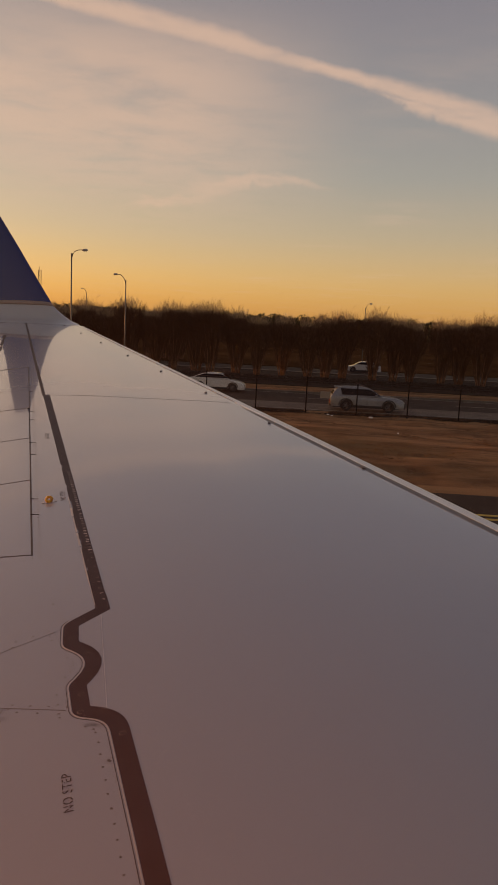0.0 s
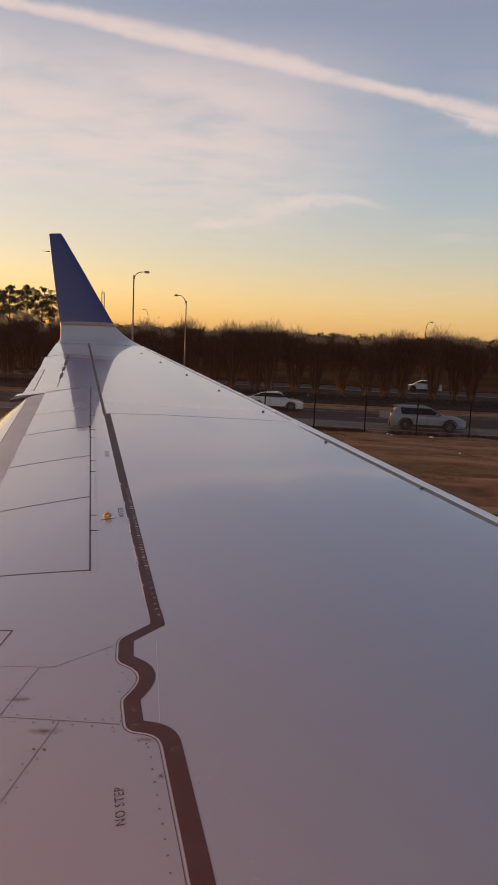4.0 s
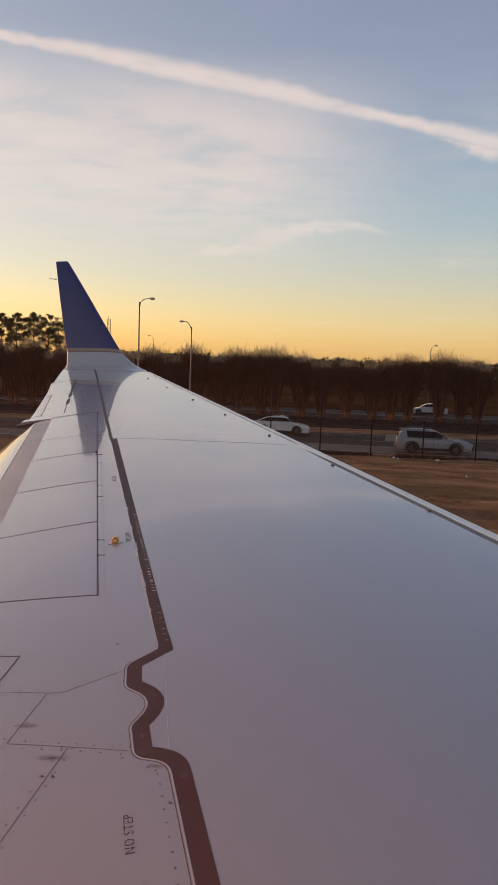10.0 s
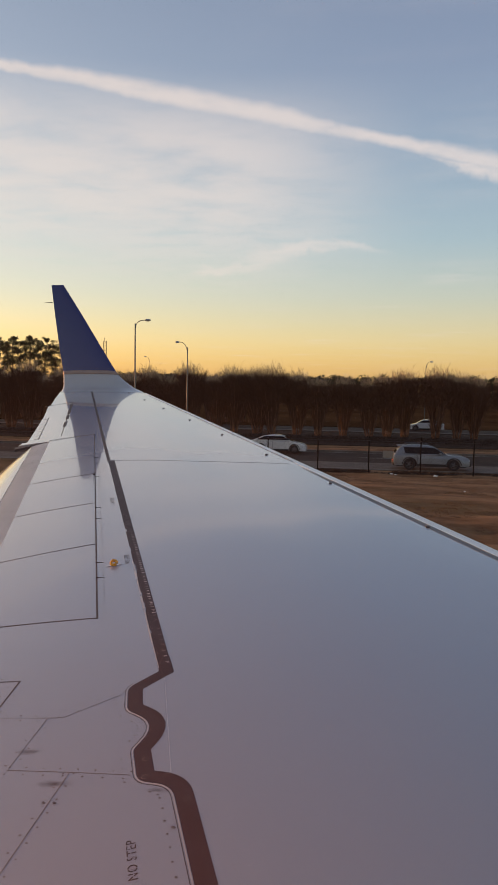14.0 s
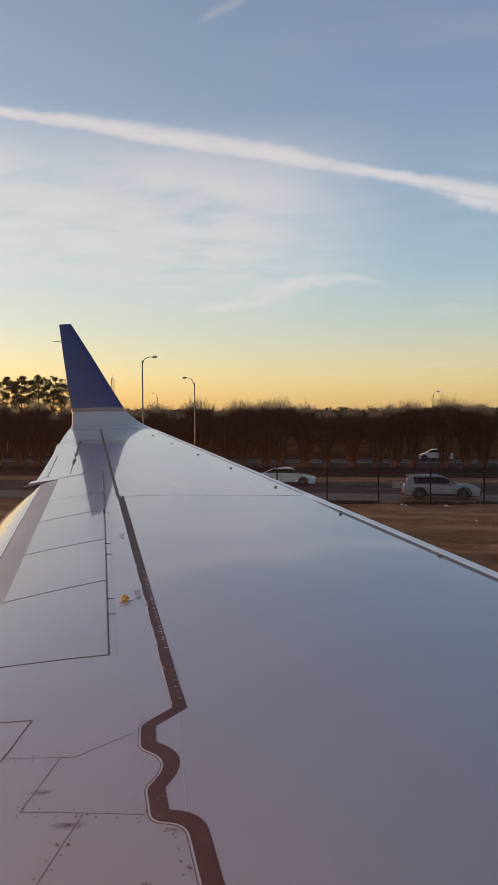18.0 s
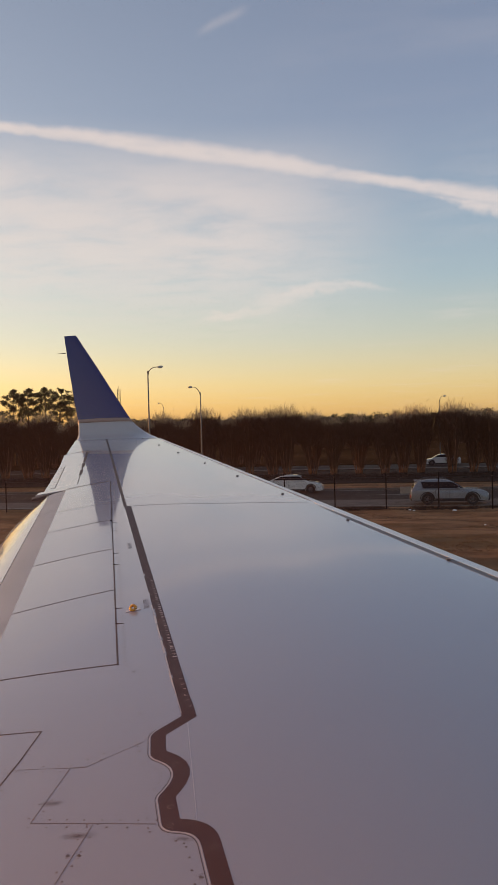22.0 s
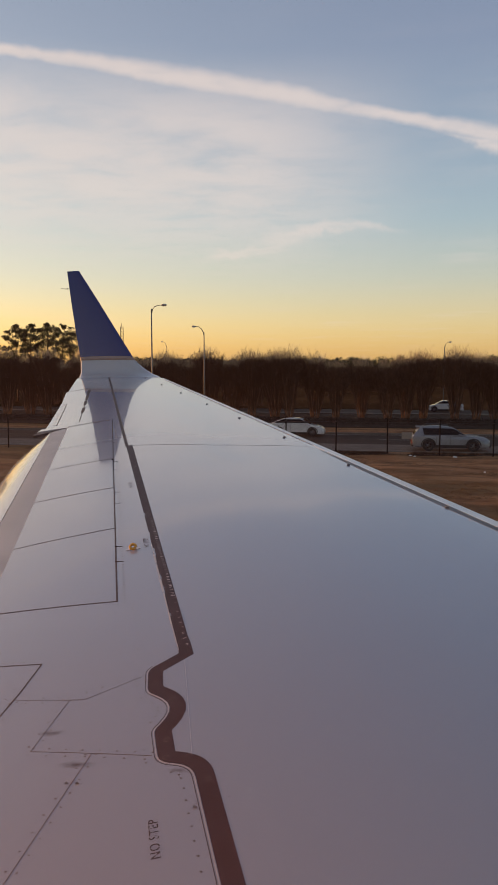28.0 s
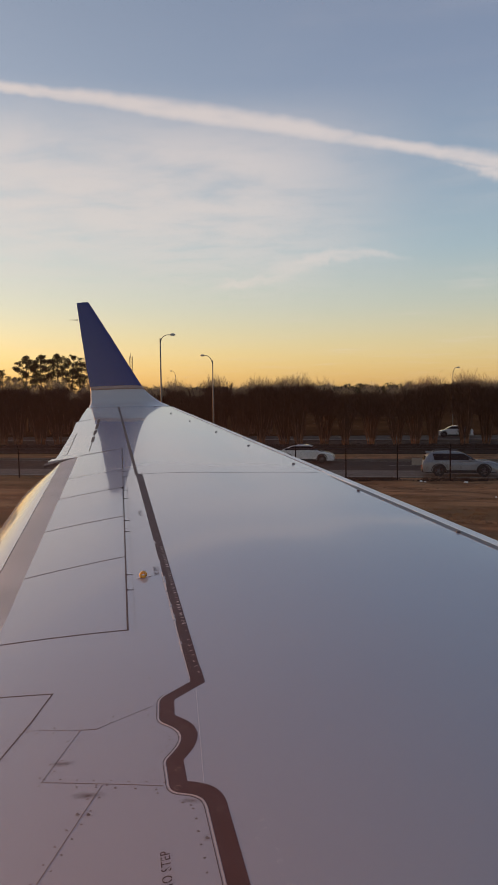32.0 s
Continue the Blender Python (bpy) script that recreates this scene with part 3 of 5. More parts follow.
def panel(name, corners, lift, thick, mat, parent, label="", grid=(10, 6), droop=0.0, tilt=0.0):
    """A thin raised panel over the quad a, b, c, d (a-b front edge, d-c rear edge); droop lowers the rear edge."""
    a, b, c, d = [Vector(p) for p in corners]
    gx, gy = grid
    topv, botv = [], []
    for j in range(gy + 1):
        for i in range(gx + 1):
            s, t = i / gx, j / gy
            p = (a * (1 - s) + b * s) * (1 - t) + (d * (1 - s) + c * s) * t
            z = on(p.x, p.y, lift)
            z.z += tilt * s - droop * t ** 1.5
            topv.append(z)
            botv.append(z - Vector((0, 0, thick)))
    m, n = gx + 1, len(topv)
    faces = []
    for j in range(gy):
        for i in range(gx):
            k = j * m + i
            faces.append((k, k + 1, k + m + 1, k + m))
            faces.append((n + k, n + k + m, n + k + m + 1, n + k + 1))
    edge = list(range(m)) + [m * (j + 1) - 1 for j in range(1, gy + 1)] + [n - 1 - i for i in range(1, m)] + [m * (gy - j) for j in range(1, gy)]
    for p, q in zip(edge, edge[1:] + edge[:1]):
        faces.append((p, n + p, n + q, q))
    ob = raw(name, topv + botv, faces, mat, parent, label)
    return ob


def spoilers():
    cuts = [3.316, 4.459, 5.498, 6.539, 7.45, 8.903]

    def rear(y, k):
        """Where the side edge that starts at the hinge at y meets the rear edge."""
        slope = (0.08, 0.41, 0.39, 0.38, 0.22, 0.28)[k]
        x, yy = x_hinge(y), y
        while x > x_rear(yy):
            x -= 0.004
            yy -= 0.004 * slope
        return x, yy
    # the gaps between the panels show a dark bed
    bed = [(x_hinge(3.31), 3.31), (x_hinge(8.91), 8.91)]
    ribbon("hinge_gap", bed, 0.009, 0.0035, SEAL, wing)
    for k, y in enumerate(cuts):
        ribbon("panel_gap", [(x_hinge(y), y), rear(y, k)], (0.008 + 0.003 * k) if k != 4 else 0.007, 0.034 if k == 3 else 0.0045, SEAL, wing, thick=0.014 if k == 3 else 0.004)
    for k, (y0, y1) in enumerate(zip(cuts, cuts[1:])):
        g = 0.005
        r0, r1 = rear(y0, k), rear(y1, k + 1)
        sp = panel("spoiler", [(x_hinge(y0) - 0.016, y0 + g), (x_hinge(y1) - 0.016, y1 - g), (r1[0] + 0.004, r1[1] - g), (r0[0] + 0.004, r0[1] + g)],
                   0.0006, 0.004, PAINT, wing, "pale grey spoiler panel lying flush", (14, 14), 0.0, 0.009 if k == 2 else 0.0)
        for s in ((0.47, 0.69), (0.56, 0.86), (0.58, 0.90), (0.58, 0.90), (0.5, 0.8))[k]:
            y = y0 + (y1 - y0) * s
            bm = bmesh.new()
            x = x_hinge(y)
            box(bm, x - 0.004, y - 0.0022, top(x, y), x + 0.030, y + 0.0022, top(x, y, 0.004), 0.0006)
            box(bm, x + 0.030, y - 0.006, top(x, y), x + 0.046, y + 0.006, top(x, y, 0.005), 0.0006)
            part("hinge_bracket", bm, SEAL, sp, "small black hinge bracket")


spoilers()


def flaps():
    """Outboard flap behind the spoilers, its grey rub strip, and the aileron further out."""
    f0, f1 = 3.22, 8.66
    a, b = (x_rear(f0), f0), (x_rear(f1), f1)
    panel("rub_strip", [a, b, (b[0] - 0.18, b[1] - 0.08), (a[0] - 0.18, a[1] - 0.07)], 0.0, 0.03, RUBSTRIP, wing, "dull grey rub strip with dirty patches", (16, 2), 0.012)

    def reach(y):
        """How far behind the spoilers the flap's trailing edge lies: the outer corner is rounded off."""
        t = min(max((8.66 - y) / 1.5, 0.0), 1.0)
        return 0.29 + 0.19 * (1 - (1 - t) ** 2)
    ups, lows, nu, nv = [], [], 40, 12
    for i in range(nu + 1):
        y = f0 + (f1 - f0) * i / nu
        for j in range(nv + 1):
            t = j / nv
            w = 0.184 + (reach(y) - 0.184) * t
            p = Vector((x_rear(y) - w, y - 0.08 - 0.10 * t * (1 - i / nu), 0))
            p.z = top(p.x, p.y) - 0.012 - 0.085 * t ** 1.7
            ups.append(p)
            lows.append(p - Vector((0, 0, 0.05 * (1.05 - t))))
    m, n = nv + 1, len(ups)
    faces = []
    for i in range(nu):
        for j in range(nv):
            k = i * m + j
            faces += [(k, k + 1, k + m + 1, k + m), (n + k, n + k + m, n + k + m + 1, n + k + 1)]
    edge = list(range(m)) + [m * (i + 1) - 1 for i in range(1, nu + 1)] + [n - 1 - j for j in range(1, m)] + [m * (nu - i) for i in range(1, nu)]
    faces += [(p, n + p, n + q, q) for p, q in zip(edge, edge[1:] + edge[:1])]
    flap = raw("flap", ups + lows, faces, PAINT_WHITE, wing, "white flap with its rear edge drooping", smooth=True)
    flap.data.set_sharp_from_angle(angle=radians(40))
    panel("flap_tip", [(-3.80, 8.69), (-3.87, 8.87), (-4.25, 8.87), (-4.23, 8.72)], 0.0, 0.02, PAINT_WHITE, wing, "white plate between flap and aileron", (6, 6))
    panel("flap_gap", [(-4.02, 8.60), (-4.02, 8.68), (-4.27, 8.70), (-4.20, 8.55)], -0.012, 0.03, SEAL, wing, "dark gap beside the flap's tip", (4, 4))
    ribbon("panel_gap", [(-3.477, 8.821), (-3.80, 8.68), (-4.05, 8.585)], 0.020, 0.004, SEAL, wing)
    ribbon("panel_gap", [(-5.03, 12.50), (-5.36, 12.08)], 0.022, 0.0035, SEAL, wing)
    p = lambda s: (-3.809 - 1.172 * s, 9.053 + 3.262 * s)
    ribbon("hinge_gap", [p(0), p(1)], 0.010, 0.0030, SEAL, wing)
    for s0, s1 in ((0.23, 0.37), (0.44, 0.57), (0.61, 0.79), (0.83, 0.99)):
        ribbon("aileron_slot", [p(s0), p(s1)], 0.045, 0.0035, SEAL, wing)
    ribbon("tab_gap", [(-4.09, 8.98), (-4.75, 10.81)], 0.010, 0.0035, SEAL, wing)
    for k in range(6):
        u, v = -4.11 - 0.66 * k / 5.5, 9.05 + 1.83 * k / 5.5
        ribbon("tab_hinge", [(u - 0.06, v - 0.02), (u + 0.01, v)], 0.030, 0.0045, GAP, wing)
    panel("aileron", [(-3.84, 9.06), (-5.00, 12.40), (-5.32, 12.10), (-4.18, 9.04)], 0.0006, 0.003, PAINT_WHITE, wing, "white aileron", (28, 5))


flaps()


def leading_edge():
    """Polished nose strip of the slats, the dark gap behind it, and the small fittings on the edge."""
    bm = bmesh.new()
    sections = []
    ys = [0.9 + 0.15 * i for i in range(90)]
    for y in ys:
        b, c = x_le(y), x_le(y) - x_back(y)
        nose = 0.05 + 0.010 * c
        w = 0.05 if y < 7.2 else 0.03
        zt = top(b - nose, y)
        outer, inner = [], []
        for x in (b - nose - w, b - nose - w * 0.5, b - nose):
            outer.append(on(x, y, 0.0014))
            inner.append(on(x, y, -0.004))
        for k in range(1, 7):
            ang = math.pi * k / 8
            for rr, lst in ((1.06, outer), (0.97, inner)):
                lst.append(Vector((b - nose + nose * rr * math.sin(ang), y, zt + 0.004 - nose * 1.15 * (1 - math.cos(ang) * (rr if ang < 1.6 else 1 / rr)))))
        sections.append(outer + inner[::-1])
    loft(bm, sections)
    part("slat_nose", bm, SLAT, wing, "bright polished slat nose", smooth=True).data.set_sharp_from_angle(angle=radians(50))
    gap = [(x_le(y) - (0.05 + 0.010 * (x_le(y) - x_back(y))) - 0.078, y) for y in [0.9 + 0.4 * i for i in range(16)]]
    gap = [g for g in gap if g[1] < 7.05]
    ribbon("slat_gap", gap, 0.04, 0.002, GAP, wing, "dark gap behind the slat", taper=lambda y: 0.052 if y < 6.2 else max(0.052 * (7.1 - y) / 0.9, 0.014))
    outer = [(x_le(y) - (0.05 + 0.010 * (x_le(y) - x_back(y))) - 0.04, y) for y in [7.2 + 0.5 * i for i in range(14)]]
    ribbon("slat_gap", outer, 0.014, 0.003, GAP, wing, "thin dark gap behind the outer slat")
    ribbon("rib_joint", [(-2.446, 7.144), (-1.6, 7.05), (-0.66, 7.10)], 0.010, 0.003, GAP, wing)
    for y in (3.72, 4.98, 6.26, 7.57, 8.89, 10.20, 11.60, 12.89, 14.2):
        x = x_le(y) - 0.172 - 0.026 * (y - 4.98)
        bm = bmesh.new()
        box(bm, x - 0.011, y - 0.028, top(x, y) - 0.004, x + 0.013, y + 0.028, top(x, y, 0.010), 0.003)
        part("edge_fitting", bm, RIVET, wing, "small grey fitting on the leading edge")


leading_edge()


def winglet():
    w = part("winglet", bmesh.new(), None, wing, "blended winglet, blue with a white foot")
    w.data.materials.append(PAINT_WHITE)
    E = EYE

    keys = [((-4.28, 14.30, E - 0.158), (-6.03, 14.30, E - 0.166), 0.015), ((-4.38, 14.50, E - 0.122), (-6.08, 14.48, E - 0.132), 0.02),
            ((-4.60, 14.70, E - 0.055), (-6.12, 14.66, E - 0.060), 0.05), ((-4.84, 14.83, E + 0.075), (-6.17, 14.79, E + 0.055), 0.08),
            ((-5.07, 14.92, E + 0.27), (-6.22, 14.90, E + 0.27), 0.09)]
    fin = [((-5.07, 14.92, E + 0.27), (-6.22, 14.90, E + 0.27), 0.09), ((-5.40, 15.01, E + 0.74), (-6.34, 15.00, E + 0.74), 0.075),
           ((-5.87, 15.18, E + 1.40), (-6.505, 15.17, E + 1.40), 0.055), ((-6.34, 15.36, E + 2.03), (-6.66, 15.35, E + 2.03), 0.035),
           ((-6.42, 15.40, E + 2.127), (-6.69, 15.40, E + 2.123), 0.02)]

    def skin(keys):
        out = []
        for i, (le, te, th) in enumerate(keys):
            le, te = Vector(le), Vector(te)
            up = (Vector(keys[min(i + 1, len(keys) - 1)][0]) - Vector(keys[max(i - 1, 0)][0])).normalized()
            ax = te - le
            nrm = ax.cross(up).normalized()
            ring = []
            for k in range(22):
                ang = 2 * math.pi * k / 22
                s = 0.5 - 0.5 * math.cos(ang)
                ring.append(le + ax * s + nrm * (th * math.sin(ang) * (1 - s * 0.75) * 0.75))
            out.append(ring)
        return out
    def curve(a, b, c, d, t):
        return 0.5 * (2 * b + (c - a) * t + (2 * a - 5 * b + 4 * c - d) * t * t + (3 * b - a - 3 * c + d) * t ** 3)
    ghost = [((-4.18, 14.10, E - 0.1735), (-5.97, 14.10, E - 0.1800), 0.02)] + keys + [fin[1]]
    blend = []
    for k in range(len(keys) - 1):
        for j in range(5):
            four = ghost[k:k + 4]
            blend.append((curve(*[Vector(g[0]) for g in four], j / 5), curve(*[Vector(g[1]) for g in four], j / 5), curve(*[g[2] for g in four], j / 5)))
    blend.append((Vector(keys[-1][0]), Vector(keys[-1][1]), keys[-1][2]))
    bm = bmesh.new()
    loft(bm, skin(blend))
    bm.to_mesh(w.data)
    bm.free()
    w.data.polygons.foreach_set("use_smooth", [True] * len(w.data.polygons))
    bm = bmesh.new()
    loft(bm, skin(fin))
    part("fin", bm, BLUE, w, "deep blue upper winglet", smooth=True).data.set_sharp_from_angle(angle=radians(50))
    bm = bmesh.new()
    band = [((-5.003, 14.897, E + 0.208), (-6.210, 14.872, E + 0.208), 0.101), ((-5.085, 14.925, E + 0.285), (-6.226, 14.905, E + 0.285), 0.097)]
    loft(bm, skin(band))
    part("band", bm, GOLD, w, "thin tan band", smooth=True)
    for x, y, z in ((-6.62, 15.28, 1.74), (-6.30, 14.97, 0.52)):
        bm = bmesh.new()
        tube(bm, [(x, y, E + z), (x - 0.06, y, E + z), (x - 0.17, y, E + z + 0.01)], [0.012, 0.007, 0.004], 6)
        part("static_wick", bm, DARKSTEEL, w, "thin dark static wick")


winglet()
ribbon("winglet_joint", [(-4.23, 14.28), (-4.62, 14.27)], 0.03, 0.004, SEAL, wing, "dark joint at the winglet's foot")
ribbon("winglet_joint", [(-5.80, 14.27), (-6.0, 14.26)], 0.03, 0.004, SEAL, wing, "dark joint at the winglet's foot")


def fine_lines():
    for name, pts, w in (("panel_joint", [(-1.325, 2.478), (-1.091, 2.462), (-1.032, 2.461), (-0.866, 2.607)], 0.0017),
                         ("panel_joint", [(-1.091, 2.462), (-1.098, 2.164), (-0.676, 2.13)], 0.0021),
                         ("panel_joint", [(-0.88, 2.141), (-0.90, 1.745), (-0.931, 1.12)], 0.0021),
                         ("door_outline", [(-2.15, 2.755), (-1.332, 2.74), (-1.32, 2.529), (-1.322, 2.278)], 0.005)):
        ribbon(name, pts, w * 1.25, 0.0026, SEAL if "door" in name else GAP, wing)
    ribbon("primer_scratch", [(-0.729, 2.73), (-0.545, 2.126)], 0.002, 0.001, SCRATCH, wing, "faint pale scratch")


fine_lines()


def fastener_marks():
    """Short pale wear marks over the fasteners under the walkway line."""
    for k in range(30):
        y = 2.86 + 0.052 * k
        x = -0.736 - 0.399 * (y - 2.782) + 0.012
        if k < 7:
            a0 = random.uniform(0, 6)
            ribbon("wear_ring", [(x + 0.006 * math.cos(a0 + a * 0.5), y + 0.006 * math.sin(a0 + a * 0.5)) for a in range(random.randint(6, 9))], 0.0018, 0.003, SEAL_GREY, wing, step=0.02)
        elif k % 9 != 7:
            w = random.uniform(0.004, 0.009)
            ribbon("wear_mark", [(x - w + 0.004, y - 0.003), (x + w, y + random.uniform(-0.004, 0.006))], random.uniform(0.004, 0.007), 0.0022, random.choice((GAP, SEAL_GREY, GAP)), wing, step=0.02)
    for k in range(38):
        y = 3.36 + 0.034 * k
        x = -0.736 - 0.399 * (y - 2.782) + 0.010
        ribbon("wear_mark", [(x - 0.007, y), (x + random.uniform(0.008, 0.014), y + random.uniform(-0.002, 0.003))], random.uniform(0.005, 0.010), 0.0022, random.choice((GAP, GAP, SEAL_GREY)), wing, step=0.02)
    # rings round the fasteners under the bends of the line
    for x, y in ((-0.651, 2.212), (-0.627, 2.121), (-0.556, 2.128), (-0.794, 2.557), (-0.70, 2.45), (-0.47, 2.02)):
        ribbon("wear_ring", [(x + 0.010 * math.cos(a * math.pi / 7), y + 0.010 * math.sin(a * math.pi / 7)) for a in range(random.randint(9, 13))], 0.0018, 0.003, GAP, wing, step=0.02)
    for x, y in ((-0.902, 2.006), (-0.867, 2.004), (-0.479, 1.903)):
        ribbon("fastener_ring", [(x + 0.013 * math.cos(a * math.pi / 7), y + 0.013 * math.sin(a * math.pi / 7)) for a in range(15)], 0.0009, 0.0015, SEAL_GREY, wing, step=0.02)
    for k in range(26):
        s = k / 26
        x, y = -0.43 + 0.47 * s + random.choice((0.0, 0.035)) + random.uniform(-0.004, 0.004), 2.10 - 1.05 * s
        a0 = random.uniform(0, 6)
        ribbon("faint_ring", [(x + 0.0075 * math.cos(a0 + a * 0.5), y + 0.0075 * math.sin(a0 + a * 0.5)) for a in range(random.randint(6, 11))], 0.0011, 0.0008, SCRATCH, wing, step=0.02)
    # chips along the rear edge of the line, where the paint has come away
    for y, w in ((3.42, 0.05), (3.47, 0.03), (3.60, 0.035), (3.95, 0.05), (4.02, 0.03), (4.31, 0.03), (3.15, 0.02), (4.72, 0.04)):
        x = -0.736 - 0.399 * (y - 2.782) - 0.026
        bm = bmesh.new()
        pts = [on(x + random.uniform(0.5, 1.3) * 0.006 * math.cos(a) - 0.4 * (w * math.sin(a)), y + w * math.sin(a) * random.uniform(0.7, 1.2), 0.0005) for a in [2 * math.pi * j / 9 for j in range(9)]]
        loft(bm, [[p - Vector((0, 0, 0.003)) for p in pts], pts])
        part("paint_chip", bm, PAINT, wing, "bare patch where the line has chipped")


fastener_marks()


def rivets():
    """Rows of fasteners beside the joints."""
    verts, faces = [], []

    def stud(x, y, r):
        c = len(verts)
        z = top(x, y)
        for rr, h in ((r, 0.0001), (r * 0.85, 0.0004)):
            for k in range(7):
                a = 2 * math.pi * k / 7
                verts.append((x + rr * math.cos(a), y + rr * math.sin(a), z + h))
        for k in range(7):
            faces.append((c + k, c + (k + 1) % 7, c + 7 + (k + 1) % 7, c + 7 + k))
        faces.append(tuple(c + 7 + k for k in range(7)))

    def row(pts, gap, off, r=0.0045):
        left = 0.0
        for (x0, y0), (x1, y1) in zip(pts, pts[1:]):
            d = Vector((x1 - x0, y1 - y0))
            ln = d.length
            d.normalize()
            s = left
            while s < ln:
                stud(x0 + d.x * s - d.y * off + random.uniform(-0.001, 0.001), y0 + d.y * s + d.x * off + random.uniform(-0.001, 0.001), r * random.uniform(0.8, 1.2))
                s += gap
            left = s - ln
    row(near_line, 0.055, -0.068)
    for pts in ([(-1.325, 2.478), (-1.091, 2.462), (-0.866, 2.607)], [(-1.091, 2.462), (-1.098, 2.164)], [(-1.098, 2.164), (-0.676, 2.13)], [(-0.88, 2.141), (-0.931, 1.12)]):
        row(pts, 0.06, 0.017, 0.0048)
        row(pts, 0.068, -0.018, 0.0048)
    row([(x_hinge(3.3) + 0.04, 3.3), (x_hinge(8.2) + 0.04, 8.2)], 0.045, 0.0, 0.0055)
    row([(-1.20, 3.26), (-1.66, 3.23)], 0.08, -0.02, 0.004)
    row([(-0.58, 2.55), (-0.32, 1.90)], 0.07, -0.05, 0.0025)
    row([(-1.72, 2.748), (-1.332, 2.74)], 0.05, 0.022, 0.004)
    row([(-1.332, 2.74), (-1.322, 2.278)], 0.055, 0.026, 0.0045)
    row([(-1.332, 2.70), (-1.322, 2.278)], 0.07, -0.03, 0.004)
    for x, y in ((-1.106, 3.224), (-0.949, 2.827), (-0.902, 2.006), (-0.867, 2.004), (-0.479, 1.903)):
        stud(x, y, 0.008)
    ob = raw("rivets", verts, faces, RIVET, wing, "rows of small steel rivets")
    ob["kind"] = "stuff"


rivets()


def lifeline_fitting():
    """Amber ring fitting on its pale base."""
    x, y = -1.385, 4.045
    f = tagged(empty("hook_fitting"), "amber escape-line ring on a pale metal base on the wing", "fitting")
    f.matrix_world = seated(x, y)
    bm = bmesh.new()
    box(bm, -0.042, -0.014, -0.001, 0.042, 0.014, 0.0032, 0.0008)
    b = part("base", bm, PAINT_WHITE, f)
    b.rotation_euler = (0, 0, radians(22))
    bm = bmesh.new()
    ring = [(0.016 * math.cos(a * math.pi / 8), 0.0, 0.015 * math.sin(a * math.pi / 8)) for a in range(17)]
    tube(bm, ring, 0.0085, 8)
    ringo = part("ring", bm, AMBER, f, "amber ring", smooth=True)
    ringo.location = (0, 0, 0.016)
    ringo.rotation_euler = (radians(-50), 0, radians(12))


lifeline_fitting()


def stencil(name, text, size, at, turn, mat, squeeze=0.85):
    cu = bpy.data.curves.new(name, "FONT")
    cu.body, cu.size, cu.align_x, cu.align_y, cu.extrude, cu.space_character = text, size, "CENTER", "CENTER", 0.0002, 1.12
    tmp = bpy.data.objects.new(name, cu)
    me = bpy.data.meshes.new_from_object(tmp)
    bpy.data.objects.remove(tmp)
    me.materials.append(mat)
    ob = new(name, me)
    ob.matrix_world = seated(*at, 0.0004) @ Matrix.Rotation(radians(turn), 4, "Z") @ Matrix.Diagonal((squeeze, 1, 1, 1))
    return ob


def writing():
    lab = stencil("stencil_text", "NO STEP", 0.038, (-0.558, 1.780), 110, INK, 0.92)
    lab.parent = wing
    lab["label"] = "black stencilled words NO STEP"
    # bridges of the stencil, and the marks too small to read
    frame_of_text = seated(-0.558, 1.780, 0.0008) @ Matrix.Rotation(radians(110), 4, "Z")
    for k, (u, v, du, dv) in enumerate(((-0.0335, 0.0, 0.0014, 0.03), (0.0085, 0.0, 0.0014, 0.03), (0.0435, 0.007, 0.0014, 0.012), (-0.055, 0.0, 0.012, 0.0014), (0.030, 0.004, 0.012, 0.0012))):
        bm = bmesh.new()
        box(bm, u - du, v - dv / 2 if dv > 0.005 else v - dv, -0.0003, u + du, v + dv / 2 if dv > 0.005 else v + dv, 0.0001)
        bm.transform(frame_of_text)
        part("stencil_bridge", bm, PAINT, wing)
    for x, y, size, ink in ((-1.338, 4.144, 0.043, INK), (-1.912, 5.538, 0.046, GAP)):
        lab = stencil("stencil_text", "NO STEP", size, (x, y), 110, ink, 0.92)
        lab.parent = wing
        lab["label"] = "small stencilled words NO STEP"


writing()


def pane_material():
    """Clear acrylic; a painted veil imitates window glare, stronger towards the lower rear corner."""
    m = bpy.data.materials.new("glare_tinted_acrylic")
    m.use_nodes = True
    n = Nodes(m.node_tree)
    pos = n.add("ShaderNodeNewGeometry").outputs["Position"]
    away = n.vec("LENGTH", n.vec("MULTIPLY", n.vec("SUBTRACT", pos, (-0.060, 0.15, EYE - 0.125)), (0.9, 0.0, 0.85)))
    glare_mix = n.math("ADD", n.step(away, 0.125, 0.0, 0.003, 0.052), n.math("MULTIPLY", n.noise(pos, 14.0, 2, 0.4), 0.003))
    clear = n.add("ShaderNodeBsdfTransparent")
    # reddish scatter stands in for low sun glaring on the pane
    glare = n.add("ShaderNodeBsdfTranslucent", None, Color=(0.94, 0.41, 0.31, 1))
    both = n.add("ShaderNodeMixShader", None, i0=glare_mix, i1=clear, i2=glare)
    n.add("ShaderNodeOutputMaterial", None, Surface=both)
    return m


PANE = pane_material()


